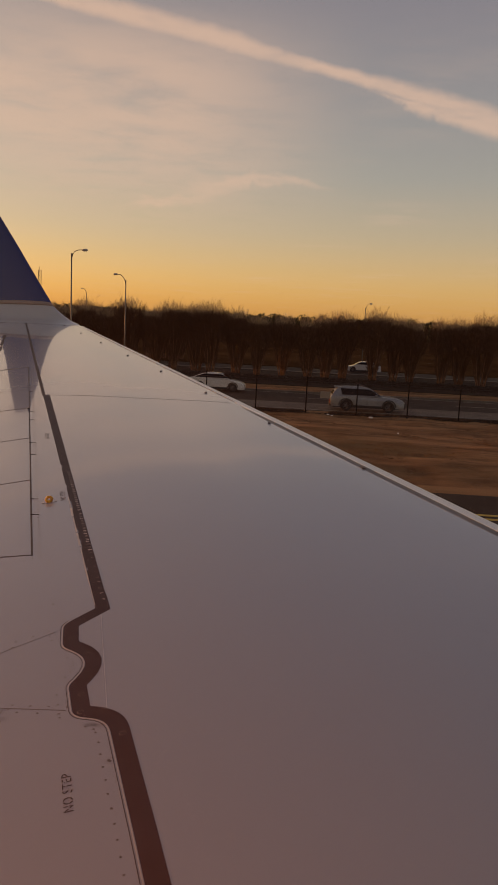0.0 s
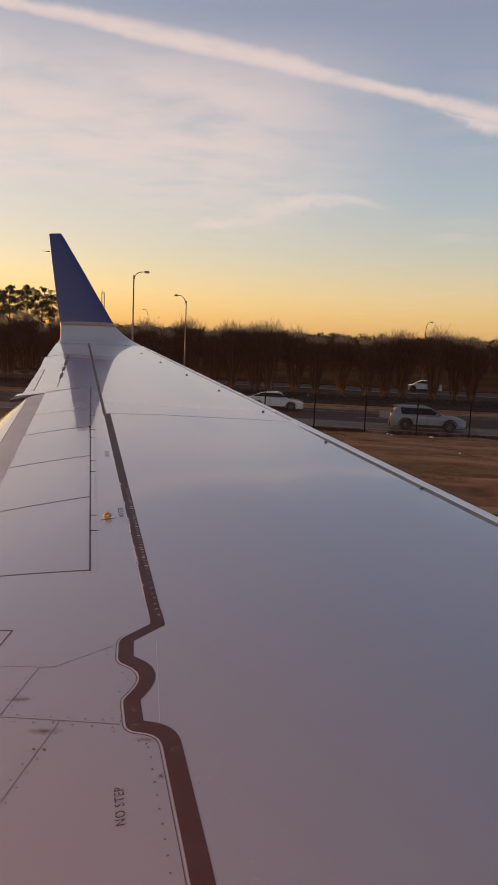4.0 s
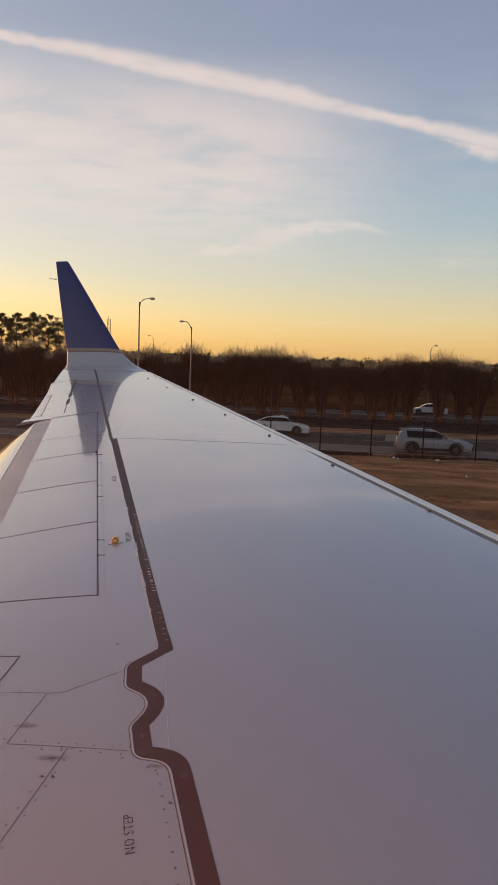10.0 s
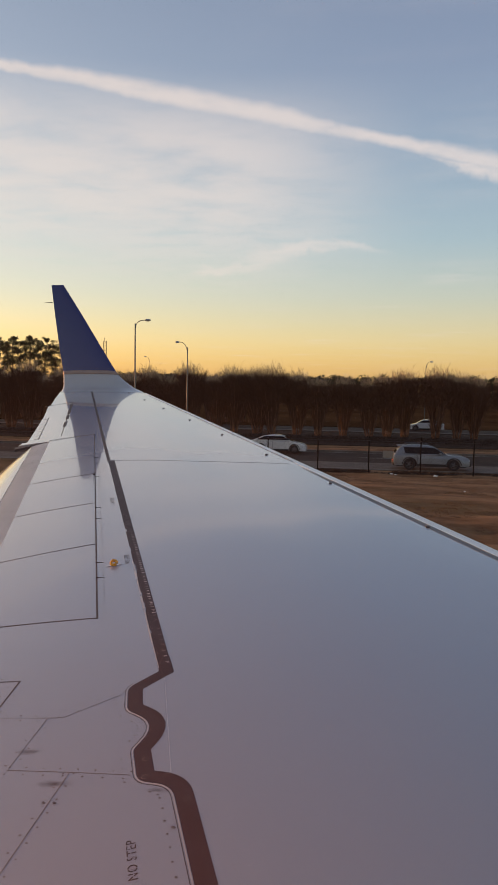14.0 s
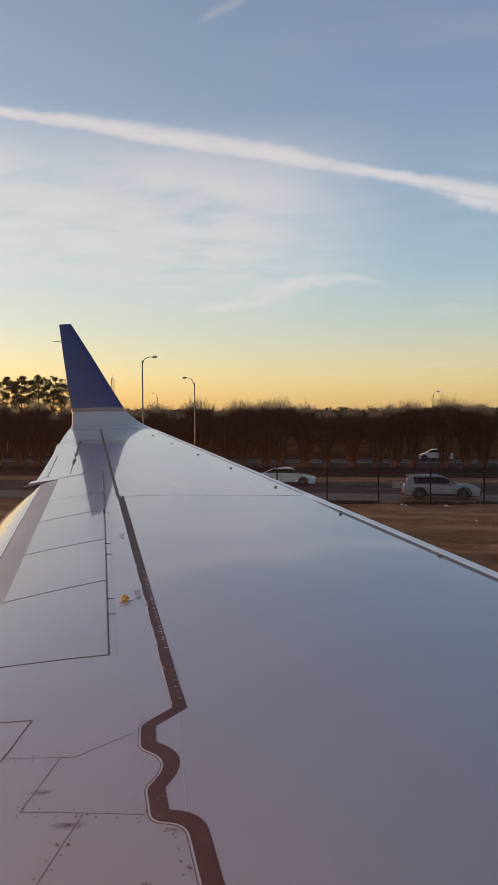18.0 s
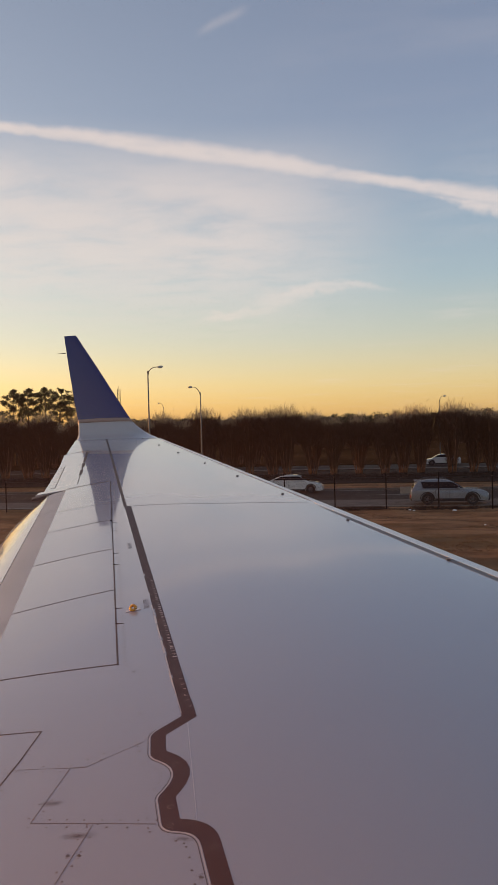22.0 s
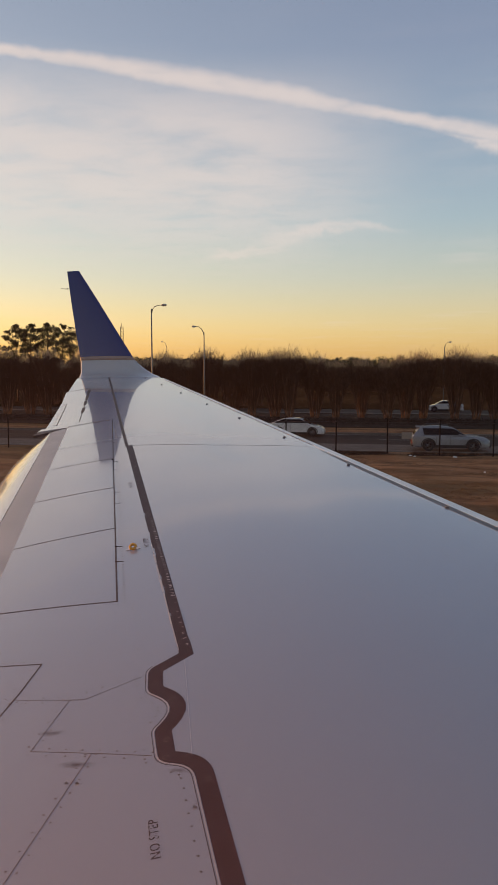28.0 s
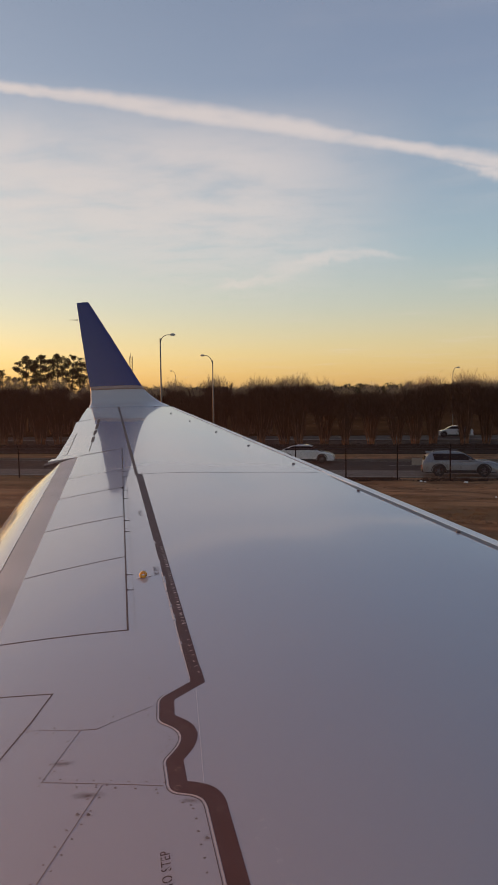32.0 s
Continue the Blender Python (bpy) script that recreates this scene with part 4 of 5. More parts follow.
def fuselage():
    """Wall of the cabin with the window that the camera looks through."""
    R, cy, cz = 1.88, -1.72, EYE - 0.25
    hull = tagged(empty("fuselage_wall", (0, 0, 0)), "white cabin wall with one rounded window beside the wing", "fuselage")
    hw, hh, rad = 0.15, 0.21, 0.11

    def hole(k, grow=1.0):
        a = 2 * math.pi * k / 32
        c, s = math.cos(a), math.sin(a)
        e = 0.55
        return -0.03 + hw * grow * math.copysign(abs(c) ** e, c), hh * grow * math.copysign(abs(s) ** e, s)

    def shell(x, h, r):
        ang = h / R
        return Vector((x, cy + r * math.cos(ang), cz + 0.25 + 0.0 + r * math.sin(ang)))
    def around(k, out):
        """Point k of a ring that grows from the window's edge (0) through an oval (1) to the panel's border (2)."""
        a = 2 * math.pi * k / 64
        c, s = math.cos(a), math.sin(a)
        edge, oval, m = hole(k / 2), (1.3 * c, 0.9 * s), max(abs(c), abs(s))
        rim = (4.0 * c / m, 2.4 * s / m)
        p, q, t = (edge, oval, out) if out <= 1 else (oval, rim, out - 1)
        return p[0] + (q[0] - p[0]) * t, p[1] + (q[1] - p[1]) * t
    bm = bmesh.new()
    steps = [0, 0.15, 0.4, 0.7, 1.0, 1.2, 1.4, 1.6, 1.8, 2.0]
    rings = [[bm.verts.new(shell(*around(k, out), r)) for k in range(64)] for r, order in ((R, steps), (R - 0.10, steps[::-1])) for out in order]
    for p, q in zip(rings, rings[1:] + rings[:1]):
        for k in range(64):
            bm.faces.new((p[k], p[(k + 1) % 64], q[(k + 1) % 64], q[k]))
    part("skin", bm, FUSE, hull, smooth=True).data.set_sharp_from_angle(angle=radians(40))
    for x0, x1, h0, h1 in ((4.0, 17.0, -2.9, 2.9), (-17.0, -4.0, -2.9, 2.9), (-4.0, 4.0, 2.4, 2.95), (-4.0, 4.0, -2.95, -2.4), (-17.0, 17.0, 2.9, 2 * math.pi * R - 2.9)):
        bm = bmesh.new()
        rows = [[[bm.verts.new(shell(x0 + (x1 - x0) * i / 12, h0 + (h1 - h0) * k / 16, r)) for k in range(17)] for i in range(13)] for r in (R, R - 0.08)]
        for g, flip in zip(rows, (False, True)):
            for i in range(12):
                for k in range(16):
                    q = (g[i][k], g[i + 1][k], g[i + 1][k + 1], g[i][k + 1])
                    bm.faces.new(q[::-1] if flip else q)
        part("skin", bm, FUSE, hull, smooth=True)
    bm = bmesh.new()
    faces = []
    for r in (R - 0.012, R - 0.018):
        ring = [bm.verts.new(shell(*hole(k, 1.02), r)) for k in range(32)]
        mid = bm.verts.new(shell(-0.03, 0.0, r))
        for k in range(32):
            bm.faces.new((mid, ring[k], ring[(k + 1) % 32]))
        faces.append(ring)
    for k in range(32):
        bm.faces.new((faces[0][k], faces[0][(k + 1) % 32], faces[1][(k + 1) % 32], faces[1][k]))
    part("window_pane", bm, PANE, hull, "clear acrylic pane with a painted pinkish glare")


fuselage()


def landing_gear():
    """What the aircraft stands on: one main leg with its pair of wheels, under the wing root."""
    g = part("gear_leg", tube(bmesh.new(), [(-1.4, 1.3, top(-1.4, 1.3) - 0.25), (-1.4, 1.25, 2.9), (-1.4, 1.2, 2.05)], [0.11, 0.10, 0.09], 12), GALV, wing, "steel landing gear leg", smooth=True)
    part("axle", tube(bmesh.new(), [(-1.4, 0.70, 2.06), (-1.4, 1.70, 2.06)], 0.07, 10), GALV, g)
    for y in (0.78, 1.62):
        bm = bmesh.new()
        prof = [(0.20, -0.17), (0.47, -0.18), (0.53, -0.10), (0.53, 0.10), (0.47, 0.18), (0.20, 0.17)]
        loft(bm, [[Vector((-1.4 + r * math.cos(a), y + o, 2.06 + r * math.sin(a))) for r, o in prof] for a in [2 * math.pi * k / 28 for k in range(29)]], caps=False)
        part("gear_wheel", bm, TYRE, g, "black rubber aircraft tyre", smooth=True)


landing_gear()


# ---- trees ----
def blade(verts, faces, p, d, length, width):
    """One thin leaf, needle bunch or twig: a narrow triangle from p along d."""
    d = d.normalized()
    s = d.cross(Vector((random.uniform(-1, 1), random.uniform(-1, 1), random.uniform(-1, 1)))).normalized() * width / 2
    c = len(verts)
    verts.extend((p - s, p + s, p + d * length))
    faces.append((c, c + 1, c + 2))


def rand_dir(up=0.0):
    while True:
        v = Vector((random.uniform(-1, 1), random.uniform(-1, 1), random.uniform(-1, 1)))
        if 0.05 < v.length < 1:
            v.normalize()
            v.z += up
            return v.normalized()


def pine(seed, height, crown_from, spread, lean=0.3, full=1.0, needles=None, peak=0.55):
    """A pine: bare trunk, crooked limbs, and dense fringed pads of needles along the limbs' outer halves.
    peak: where in the crown it is widest; full: how many pads the limbs carry."""
    random.seed(seed)
    t = empty("pine_tree")
    sway = Vector((random.uniform(-1, 1), random.uniform(-1, 1), 0)) * lean
    bend = [sway * (k / 7) ** 1.6 + Vector((random.gauss(0, 0.05), random.gauss(0, 0.05), height * k / 7)) for k in range(8)]
    bend[0] = Vector((0, 0, 0))
    base = 0.0145 * height

    def stem(z):
        k = min(int(z / height * 7), 6)
        f = z / height * 7 - k
        return bend[k].lerp(bend[k + 1], f)
    bm = bmesh.new()
    tube(bm, bend, [base * (1 - 0.8 * k / 7) + 0.015 for k in range(8)], 9)
    limbs, pads = bmesh.new(), []
    n = int(height * (1 - crown_from) * 4.4)
    turn = random.uniform(0, 6.28)
    for i in range(n):
        s = (i + random.random()) / n
        z = height * (crown_from + (0.97 - crown_from) * s)
        shape = math.sin(math.pi / 2 * s / peak) if s < peak else math.cos(math.pi / 2 * (s - peak) / (1.06 - peak)) ** 0.8
        out = spread * (0.25 + 0.75 * shape) * random.uniform(0.55, 1.1)
        turn += 2.4 + random.uniform(-0.7, 0.7)
        rise = out * (0.05 + 0.45 * s) * random.uniform(0.5, 1.3)
        p0 = stem(z)
        way = Vector((math.cos(turn), math.sin(turn), 0))
        p1 = p0 + way * out * 0.5 + Vector((random.gauss(0, 0.1), random.gauss(0, 0.1), rise * 0.25))
        p2 = p0 + way * out + Vector((random.gauss(0, 0.15), random.gauss(0, 0.15), rise))
        tube(limbs, [p0, p1, p2], [0.055 * (1 - s * 0.6), 0.034, 0.012], 5)
        for k in range(max(int(out * 1.5 * full + random.random()), 1)):
            f = random.uniform(0.42, 1.05)
            q = p0.lerp(p1, f * 2) if f < 0.5 else p1.lerp(p2, (f - 0.5) * 2)
            off = Vector((random.gauss(0, 0.30), random.gauss(0, 0.30), random.gauss(0.1, 0.12)))
            tube(limbs, [q, q + off], [0.018, 0.008], 4, False)
            pads.append((q + off, random.uniform(0.38, 0.72)))
    for i in range(7):
        z = height * random.uniform(0.25, crown_from)
        a = random.uniform(0, 2 * math.pi)
        p0 = stem(z)
        tube(limbs, [p0, p0 + Vector((math.cos(a), math.sin(a), 0.1)) * random.uniform(0.3, 1.3)], [0.03, 0.006], 4)
    for k in range(4):
        pads.append((stem(height) + rand_dir(0.2) * random.uniform(0, 0.6), 0.4))
    part("trunk", bm, BARK, t, smooth=True)
    part("branchwork", limbs, BARK, t)["kind"] = "stuff"
    verts, faces = [], []
    for c, r in pads:
        for j in range(int(11 + 22 * r)):
            d0 = rand_dir(0.25)
            e = c + Vector((d0.x * r, d0.y * r, d0.z * r * 0.6)) * random.random() ** 0.4
            for k in range(11):
                d = (rand_dir(0.25) + d0 * 0.5).normalized()
                blade(verts, faces, e, d, random.uniform(0.16, 0.27), 0.055)
    raw("crown", verts, faces, needles or NEEDLES, t, "dark green needle pads with gaps of sky" if needles is None else "brown dried needles")
    return t


def myrtle(seed):
    """A leafless crape myrtle: a vase of smooth stems that fork into a dense, flat head of twigs."""
    random.seed(seed)
    t = empty("crape_myrtle")
    paths = []
    for k in range(9):
        a = 2 * math.pi * (k + random.random()) / 9
        r0, r1 = random.uniform(0.10, 0.50), random.uniform(0.45, 1.5)
        c, si = math.cos(a), math.sin(a)
        top_z = random.uniform(5.6, 6.4)
        pts = [Vector((c * r0, si * r0, 0)), Vector((c * (r0 + r1 * 0.16), si * (r0 + r1 * 0.16), 1.1)), Vector((c * (r0 + r1 * 0.42), si * (r0 + r1 * 0.42), 2.5)),
               Vector((c * (r0 + r1 * 0.78), si * (r0 + r1 * 0.78), 4.2)), Vector((c * (r0 + r1), si * (r0 + r1), top_z))]
        for p in pts[1:]:
            p += Vector((random.gauss(0, 0.05), random.gauss(0, 0.05), 0))
        bm = bmesh.new()
        tube(bm, pts, [0.085, 0.062, 0.048, 0.030, 0.010], 6)
        part("stem", bm, SMOOTHBARK, t, smooth=True)
        paths.append(pts)

    def along(pts, f):
        k = min(int(f * 4), 3)
        return pts[k].lerp(pts[k + 1], f * 4 - k)
    verts, faces = [], []
    for k in range(3600):
        f = 0.10 + 0.88 * random.random() ** 0.8
        p = along(random.choice(paths), f)
        out = Vector((p.x, p.y, 0)).normalized()
        blade(verts, faces, p, Vector((random.gauss(0, 0.3), random.gauss(0, 0.3), 1.0)) + out * random.uniform(-0.25, 0.45), random.uniform(0.5, 1.35), random.uniform(0.02, 0.05))
    for k in range(3000):
        a, r = random.uniform(0, 2 * math.pi), 1.65 * math.sqrt(random.random())
        z = 3.2 + 2.9 * random.random() ** 0.8
        blade(verts, faces, Vector((math.cos(a) * r, math.sin(a) * r, z)), rand_dir(0.9), random.uniform(0.5, 1.0), random.uniform(0.025, 0.065))
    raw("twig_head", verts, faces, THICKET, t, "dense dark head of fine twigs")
    # bare tips above the head, in a colour brightened as if sunlit
    verts, faces = [], []
    for k in range(170):
        a, r = random.uniform(0, 2 * math.pi), 1.35 * math.sqrt(random.random())
        p = Vector((math.cos(a) * r, math.sin(a) * r, random.uniform(6.0, 6.6)))
        d = rand_dir(1.7)
        ln = random.uniform(0.6, 2.0) * (1.0 - 0.3 * r)
        blade(verts, faces, p, d, ln, 0.030)
        for j in range(4):
            blade(verts, faces, p + d * ln * random.uniform(0.25, 0.8), (d + rand_dir(0.3) * 0.8), ln * random.uniform(0.2, 0.45), 0.020)
    raw("tip_growth", verts, faces, SUNTWIG, t, "bare twig tips, coloured pale as if sunlit")["kind"] = "stuff"
    return t


def plant(sources, spots, label, category, group):
    """Copies of the source trees at (x, y, turn, scale); the sources themselves take the first spots."""
    for i, (x, y, turn, s) in enumerate(spots):
        src = sources[i % len(sources)]
        if i < len(sources):
            src.location, src.rotation_euler, src.scale = (x, y, land(y)), (0, 0, turn), (s, s, s)
            tagged(src, label, category, group)
        else:
            c = copy_thing(src, pose(x, y, land(y), 0, 0, math.degrees(turn)))
            c.scale = (s, s, s * (0.96 + 0.08 * ((i * 7) % 5) / 4))


def ahead(x, y, turn, s):
    """A spot of the pine grove that the aircraft has yet to reach."""
    return 1.104 * x + 40.5, 1.104 * y, turn, 1.1 * s


def woods():
    myrtles = [myrtle(11), myrtle(12), myrtle(13), myrtle(14)]
    random.seed(5)
    spots = []
    for row, y, x, end in ((0, 83.5, -61.0, 37.0), (1, 108.5, -86.0, -13.0)):
        while x < end:
            spots.append((x + random.uniform(-0.55, 0.55), y + random.uniform(-0.5, 0.5), random.uniform(0, 6.28), random.uniform(0.88, 1.07)))
            x += 2.45
    plant(myrtles, spots, "leafless crape myrtle with smooth stems and dense twigs in a row", "tree", "row of crape myrtles")
    plant([pine(51, 12.9, 0.52, 2.7, 0.5, 1.2, peak=0.62), pine(52, 12.5, 0.55, 2.6, 0.7, 1.0, peak=0.6)],
          [(-54.4, 117.0, 0.4, 1.0), (-51.9, 115.5, 1.2, 0.99), (-57.2, 116.0, 2.2, 0.95), (-49.3, 116.4, 4.0, 0.92), (-60.6, 118.0, 0.9, 0.97), (-64.5, 117.0, 3.1, 0.86)],
          "pine with a rounded dark crown behind the crape myrtles", "pine tree", "pines behind the crape myrtles")
    plant([pine(53, 8.6, 0.2, 2.6, 0.2, 2.2, peak=0.45)], [(-66.8, 116.0, 0.4, 1.0), (-46.6, 118.5, 2.0, 0.92)], "small dense pine with low branches behind the crape myrtles", "pine tree", "pines behind the crape myrtles")
    plant([pine(61, 14.0, 0.42, 3.2, 0.4, 1.6, peak=0.6), pine(62, 12.6, 0.40, 3.0, 0.5, 1.4, peak=0.55)],
          [(-75.0, 96.0, 0.2, 1.0), (-79.5, 99.0, 1.4, 1.0), (-84.0, 95.5, 2.3, 0.95), (-88.5, 98.0, 3.6, 1.02), (-93.0, 96.5, 4.4, 0.96), (-98.5, 99.0, 5.1, 1.0), (-71.0, 100.0, 0.8, 0.9)],
          "tall pine in the grove beside the sign gantry", "pine tree", "pines beside the sign gantry")
    one = "pine with a long bare trunk beside the road"
    row = "pines beside the road"
    plant([pine(21, 15.3, 0.42, 3.0, 0.25, 1.75, peak=0.6)], [ahead(8.63, 95.0, 0.3, 1.0), ahead(28.25, 95.6, 2.0, 0.84), ahead(38.35, 96.0, 4.0, 0.9)], "tall dense-crowned " + one, "pine tree", row)
    plant([pine(22, 15.4, 0.42, 2.9, 0.6, 1.15, peak=0.6)], [ahead(10.91, 95.3, 1.0, 1.0), ahead(32.85, 96.5, 3.0, 0.85)], "tall open-crowned " + one, "pine tree", row)
    plant([pine(31, 13.0, 0.44, 2.9, 0.3, 1.5, peak=0.62), pine(32, 11.0, 0.34, 3.1, 0.3, 1.1, peak=0.4)],
          [ahead(19.22, 95.0, 0.4, 1.0), ahead(16.12, 96.0, 1.1, 1.0), ahead(23.35, 95.2, 2.6, 0.88), ahead(30.05, 98.5, 1.9, 1.1), ahead(35.75, 95.0, 0.2, 0.95), ahead(25.95, 99.5, 5.0, 1.0)],
          "pine with a dark irregular crown beside the road", "pine tree", row)
    plant([pine(33, 10.2, 0.24, 2.3, 0.2, 2.4, peak=0.5)], [ahead(1.99, 92.0, 0.4, 1.0), ahead(-0.25, 97.5, 2.4, 0.72)], "dense dark green pine with low branches", "pine tree", row)
    plant([pine(34, 10.6, 0.42, 2.2, 0.3, 1.15, peak=0.6)],
          [ahead(5.27, 103.0, 0.7, 1.0), ahead(9.49, 104.0, 1.4, 0.95), ahead(13.54, 106.0, 0.5, 0.95), ahead(21.15, 106.0, 4.2, 1.0)],
          "slender pine standing behind the roadside row", "pine tree", row)
    plant([pine(43, 6.4, 0.22, 2.9, 0.2, 1.4, DRYNEEDLES, 0.3)], [ahead(14.25, 99.0, 0.5, 1.0), ahead(17.95, 100.0, 2.5, 0.9), ahead(21.95, 99.0, 1.5, 0.9)],
          "low pine with browned needles under the taller pines", "pine tree", row)


woods()


def leaf_bank(name, x0, x1, y0, y1, z0, height, count, size, mat, label, category, seed, rough=0.25, scale=0.05):
    """A far bank of foliage: many separate leaf clumps with an uneven top."""
    random.seed(seed)
    verts, faces = [], []
    for k in range(count):
        x, y = random.uniform(x0, x1), random.uniform(y0, y1)
        h = height * (1 + rough * (noise.noise((x * scale, 3.1, seed)) + 0.6 * noise.noise((x * scale * 4, 7.7, seed))))
        z = z0 + h * random.random() ** 0.75
        p = Vector((x, y, z))
        for j in range(3):
            d = rand_dir(0.2)
            blade(verts, faces, p, d, size * random.uniform(0.7, 1.5), size * random.uniform(0.6, 1.1))
    ob = raw(name, verts, faces, mat)
    return tagged(ob, label, category, kind="stuff")


def tree_line(name, x0, x1, y, height, gap, per, size, mat, label, category, seed):
    """A far wood as one body: many rounded crowns of leaf clumps side by side."""
    random.seed(seed)
    verts, faces = [], []
    x = x0
    while x < x1:
        h = height * (1 + 0.10 * noise.noise((x * 0.012, 2.2, seed)) + random.uniform(-0.13, 0.06))
        rx, yy = random.uniform(0.8, 1.5) * gap, y + random.uniform(-6, 6)
        low = h * random.uniform(0.30, 0.45)
        for k in range(per):
            d = rand_dir(0.15)
            r = random.random() ** 0.33
            p = Vector((x + d.x * rx * r, yy + d.y * rx * r, h - low + d.z * low * r)) if k % 3 else Vector((x + random.uniform(-1, 1) * gap, yy, random.uniform(0, h * 0.6)))
            for j in range(3):
                blade(verts, faces, p, rand_dir(0.1), size * random.uniform(0.7, 1.4), size * random.uniform(0.6, 1.1))
        x += gap * random.uniform(0.7, 1.3)
    return tagged(raw(name, verts, faces, mat), label, category, kind="stuff")


tree_line("far_woods", -520, 380, 562, 15.7, 5.2, 430, 0.9, FARWOOD, "dark line of woods along the far edge of the field", "woods", 3)
leaf_bank("clipped_hedge", 38, 80, 118.5, 120, 0, 1.0, 4500, 0.24, THICKET, "low brown clipped hedge beyond the far road", "hedge", 7, 0.06, 0.2)
leaf_bank("shrub_bed", -75, 60, 72.5, 81.0, 0.02, 0.30, 15000, 0.10, SHRUB, "low dark clipped shrubs in the road's median", "shrubs", 6, 0.3, 0.3)


def tufts(name, x0, x1, y0, y1, count, blades, length, mat, label, category, seed):
    random.seed(seed)
    verts, faces = [], []
    for k in range(count):
        x, y = random.uniform(x0, x1), random.uniform(y0, y1)
        if noise.noise((x * 0.35, y * 0.5, seed)) < -0.18:
            continue
        p = Vector((x, y, land(y) - 0.03))
        s = random.uniform(0.6, 1.3)
        for j in range(blades):
            blade(verts, faces, p + Vector((random.uniform(-0.09, 0.09), random.uniform(-0.09, 0.09), 0)), rand_dir(1.3), length * s * random.uniform(0.5, 1.1), 0.022 + length * 0.03)
    return tagged(raw(name, verts, faces, mat), label, category, kind="stuff")


tufts("grass_tufts", -16, 18, 21, 47.4, 20000, 6, 0.065, DRYTUFT, "short tufts of dry brown grass on the bank", "grass", 8)
tufts("fence_weeds", -6.0, 14.0, 47.3, 48.9, 1500, 9, 0.22, SHRUB, "dark weeds along the foot of the fence", "weeds", 10)
tufts("plume_grass", 50.0, 75, 101, 102.6, 900, 9, 0.5, PALETUFT, "pale ornamental grass along the far kerb", "grass", 9)


# ---- fence, lamps, signs ----
def fence():
    f = tagged(empty("airport_fence", (0, 47.6, land(47.6))), "chain-link airport fence with dark posts and barbed wire", "fence")
    xs = [0.484 + 3.22 * (k - 18) for k in range(34)]
    post_mesh = None
    for i, x in enumerate(xs):
        if post_mesh is None:
            bm = bmesh.new()
            tube(bm, [(0, 0, 0), (0, 0, 2.08)], 0.040, 8)
            tube(bm, [(0, 0, 2.06), (0, -0.12, 2.2), (0, -0.24, 2.36)], [0.03, 0.022, 0.018], 6)
            post_mesh = mesh_of("post", bm, BLACKPOST)
            cap = bmesh.new()
            tube(cap, [(0, 0, 2.07), (0, 0, 2.11)], [0.05, 0.03], 8)
            cap_mesh = mesh_of("cap", cap, GALV)
        p = new("post", post_mesh)
        p.parent, p.location = f, (x, 0, 0)
        c = new("cap", cap_mesh)
        c.parent = p
    for z, r in ((2.05, 0.018), (0.08, 0.008)):
        bm = bmesh.new()
        tube(bm, [(xs[0], 0, z), (xs[-1], 0, z)], r, 6)
        part("rail", bm, DARKSTEEL, f)
    for k, (y, z) in enumerate(((-0.10, 2.18), (-0.17, 2.27), (-0.24, 2.36))):
        bm = bmesh.new()
        tube(bm, [(x, y, z - (0.012 if j % 2 else 0)) for j, x in enumerate(np.linspace(xs[0], xs[-1], 65))], 0.006, 4)
        part("barbed_wire", bm, DARKSTEEL, f)
    verts, faces = [], []
    for sgn in (1, -1):
        x = -30.0
        while x < 20:
            c = len(verts)
            a, b = (x, 0.045, 0.05), (x + sgn * 2.0, 0.045, 2.05)
            verts += [a, (a[0] + 0.005, a[1], a[2]), (b[0] + 0.005, b[1], b[2]), b]
            faces.append((c, c + 1, c + 2, c + 3))
            x += 0.085
    w = raw("wire_mesh", verts, faces, DARKSTEEL, f, "fine chain-link wire mesh")
    w["kind"] = "stuff"


fence()


def sign_plate():
    s = tagged(empty("fence_sign", (1.68, 47.50, land(47.5))), "small blank pale sign plate on the fence", "sign")
    bm = bmesh.new()
    box(bm, -0.32, -0.012, 1.02, 0.32, 0.008, 1.46, 0.005)
    part("plate", bm, PLATE, s)
    bm = bmesh.new()
    for x in (-0.2, 0.2):
        box(bm, x - 0.02, 0.008, 1.08, x + 0.02, 0.09, 1.12)
    part("clamp", bm, GALV, s)


sign_plate()


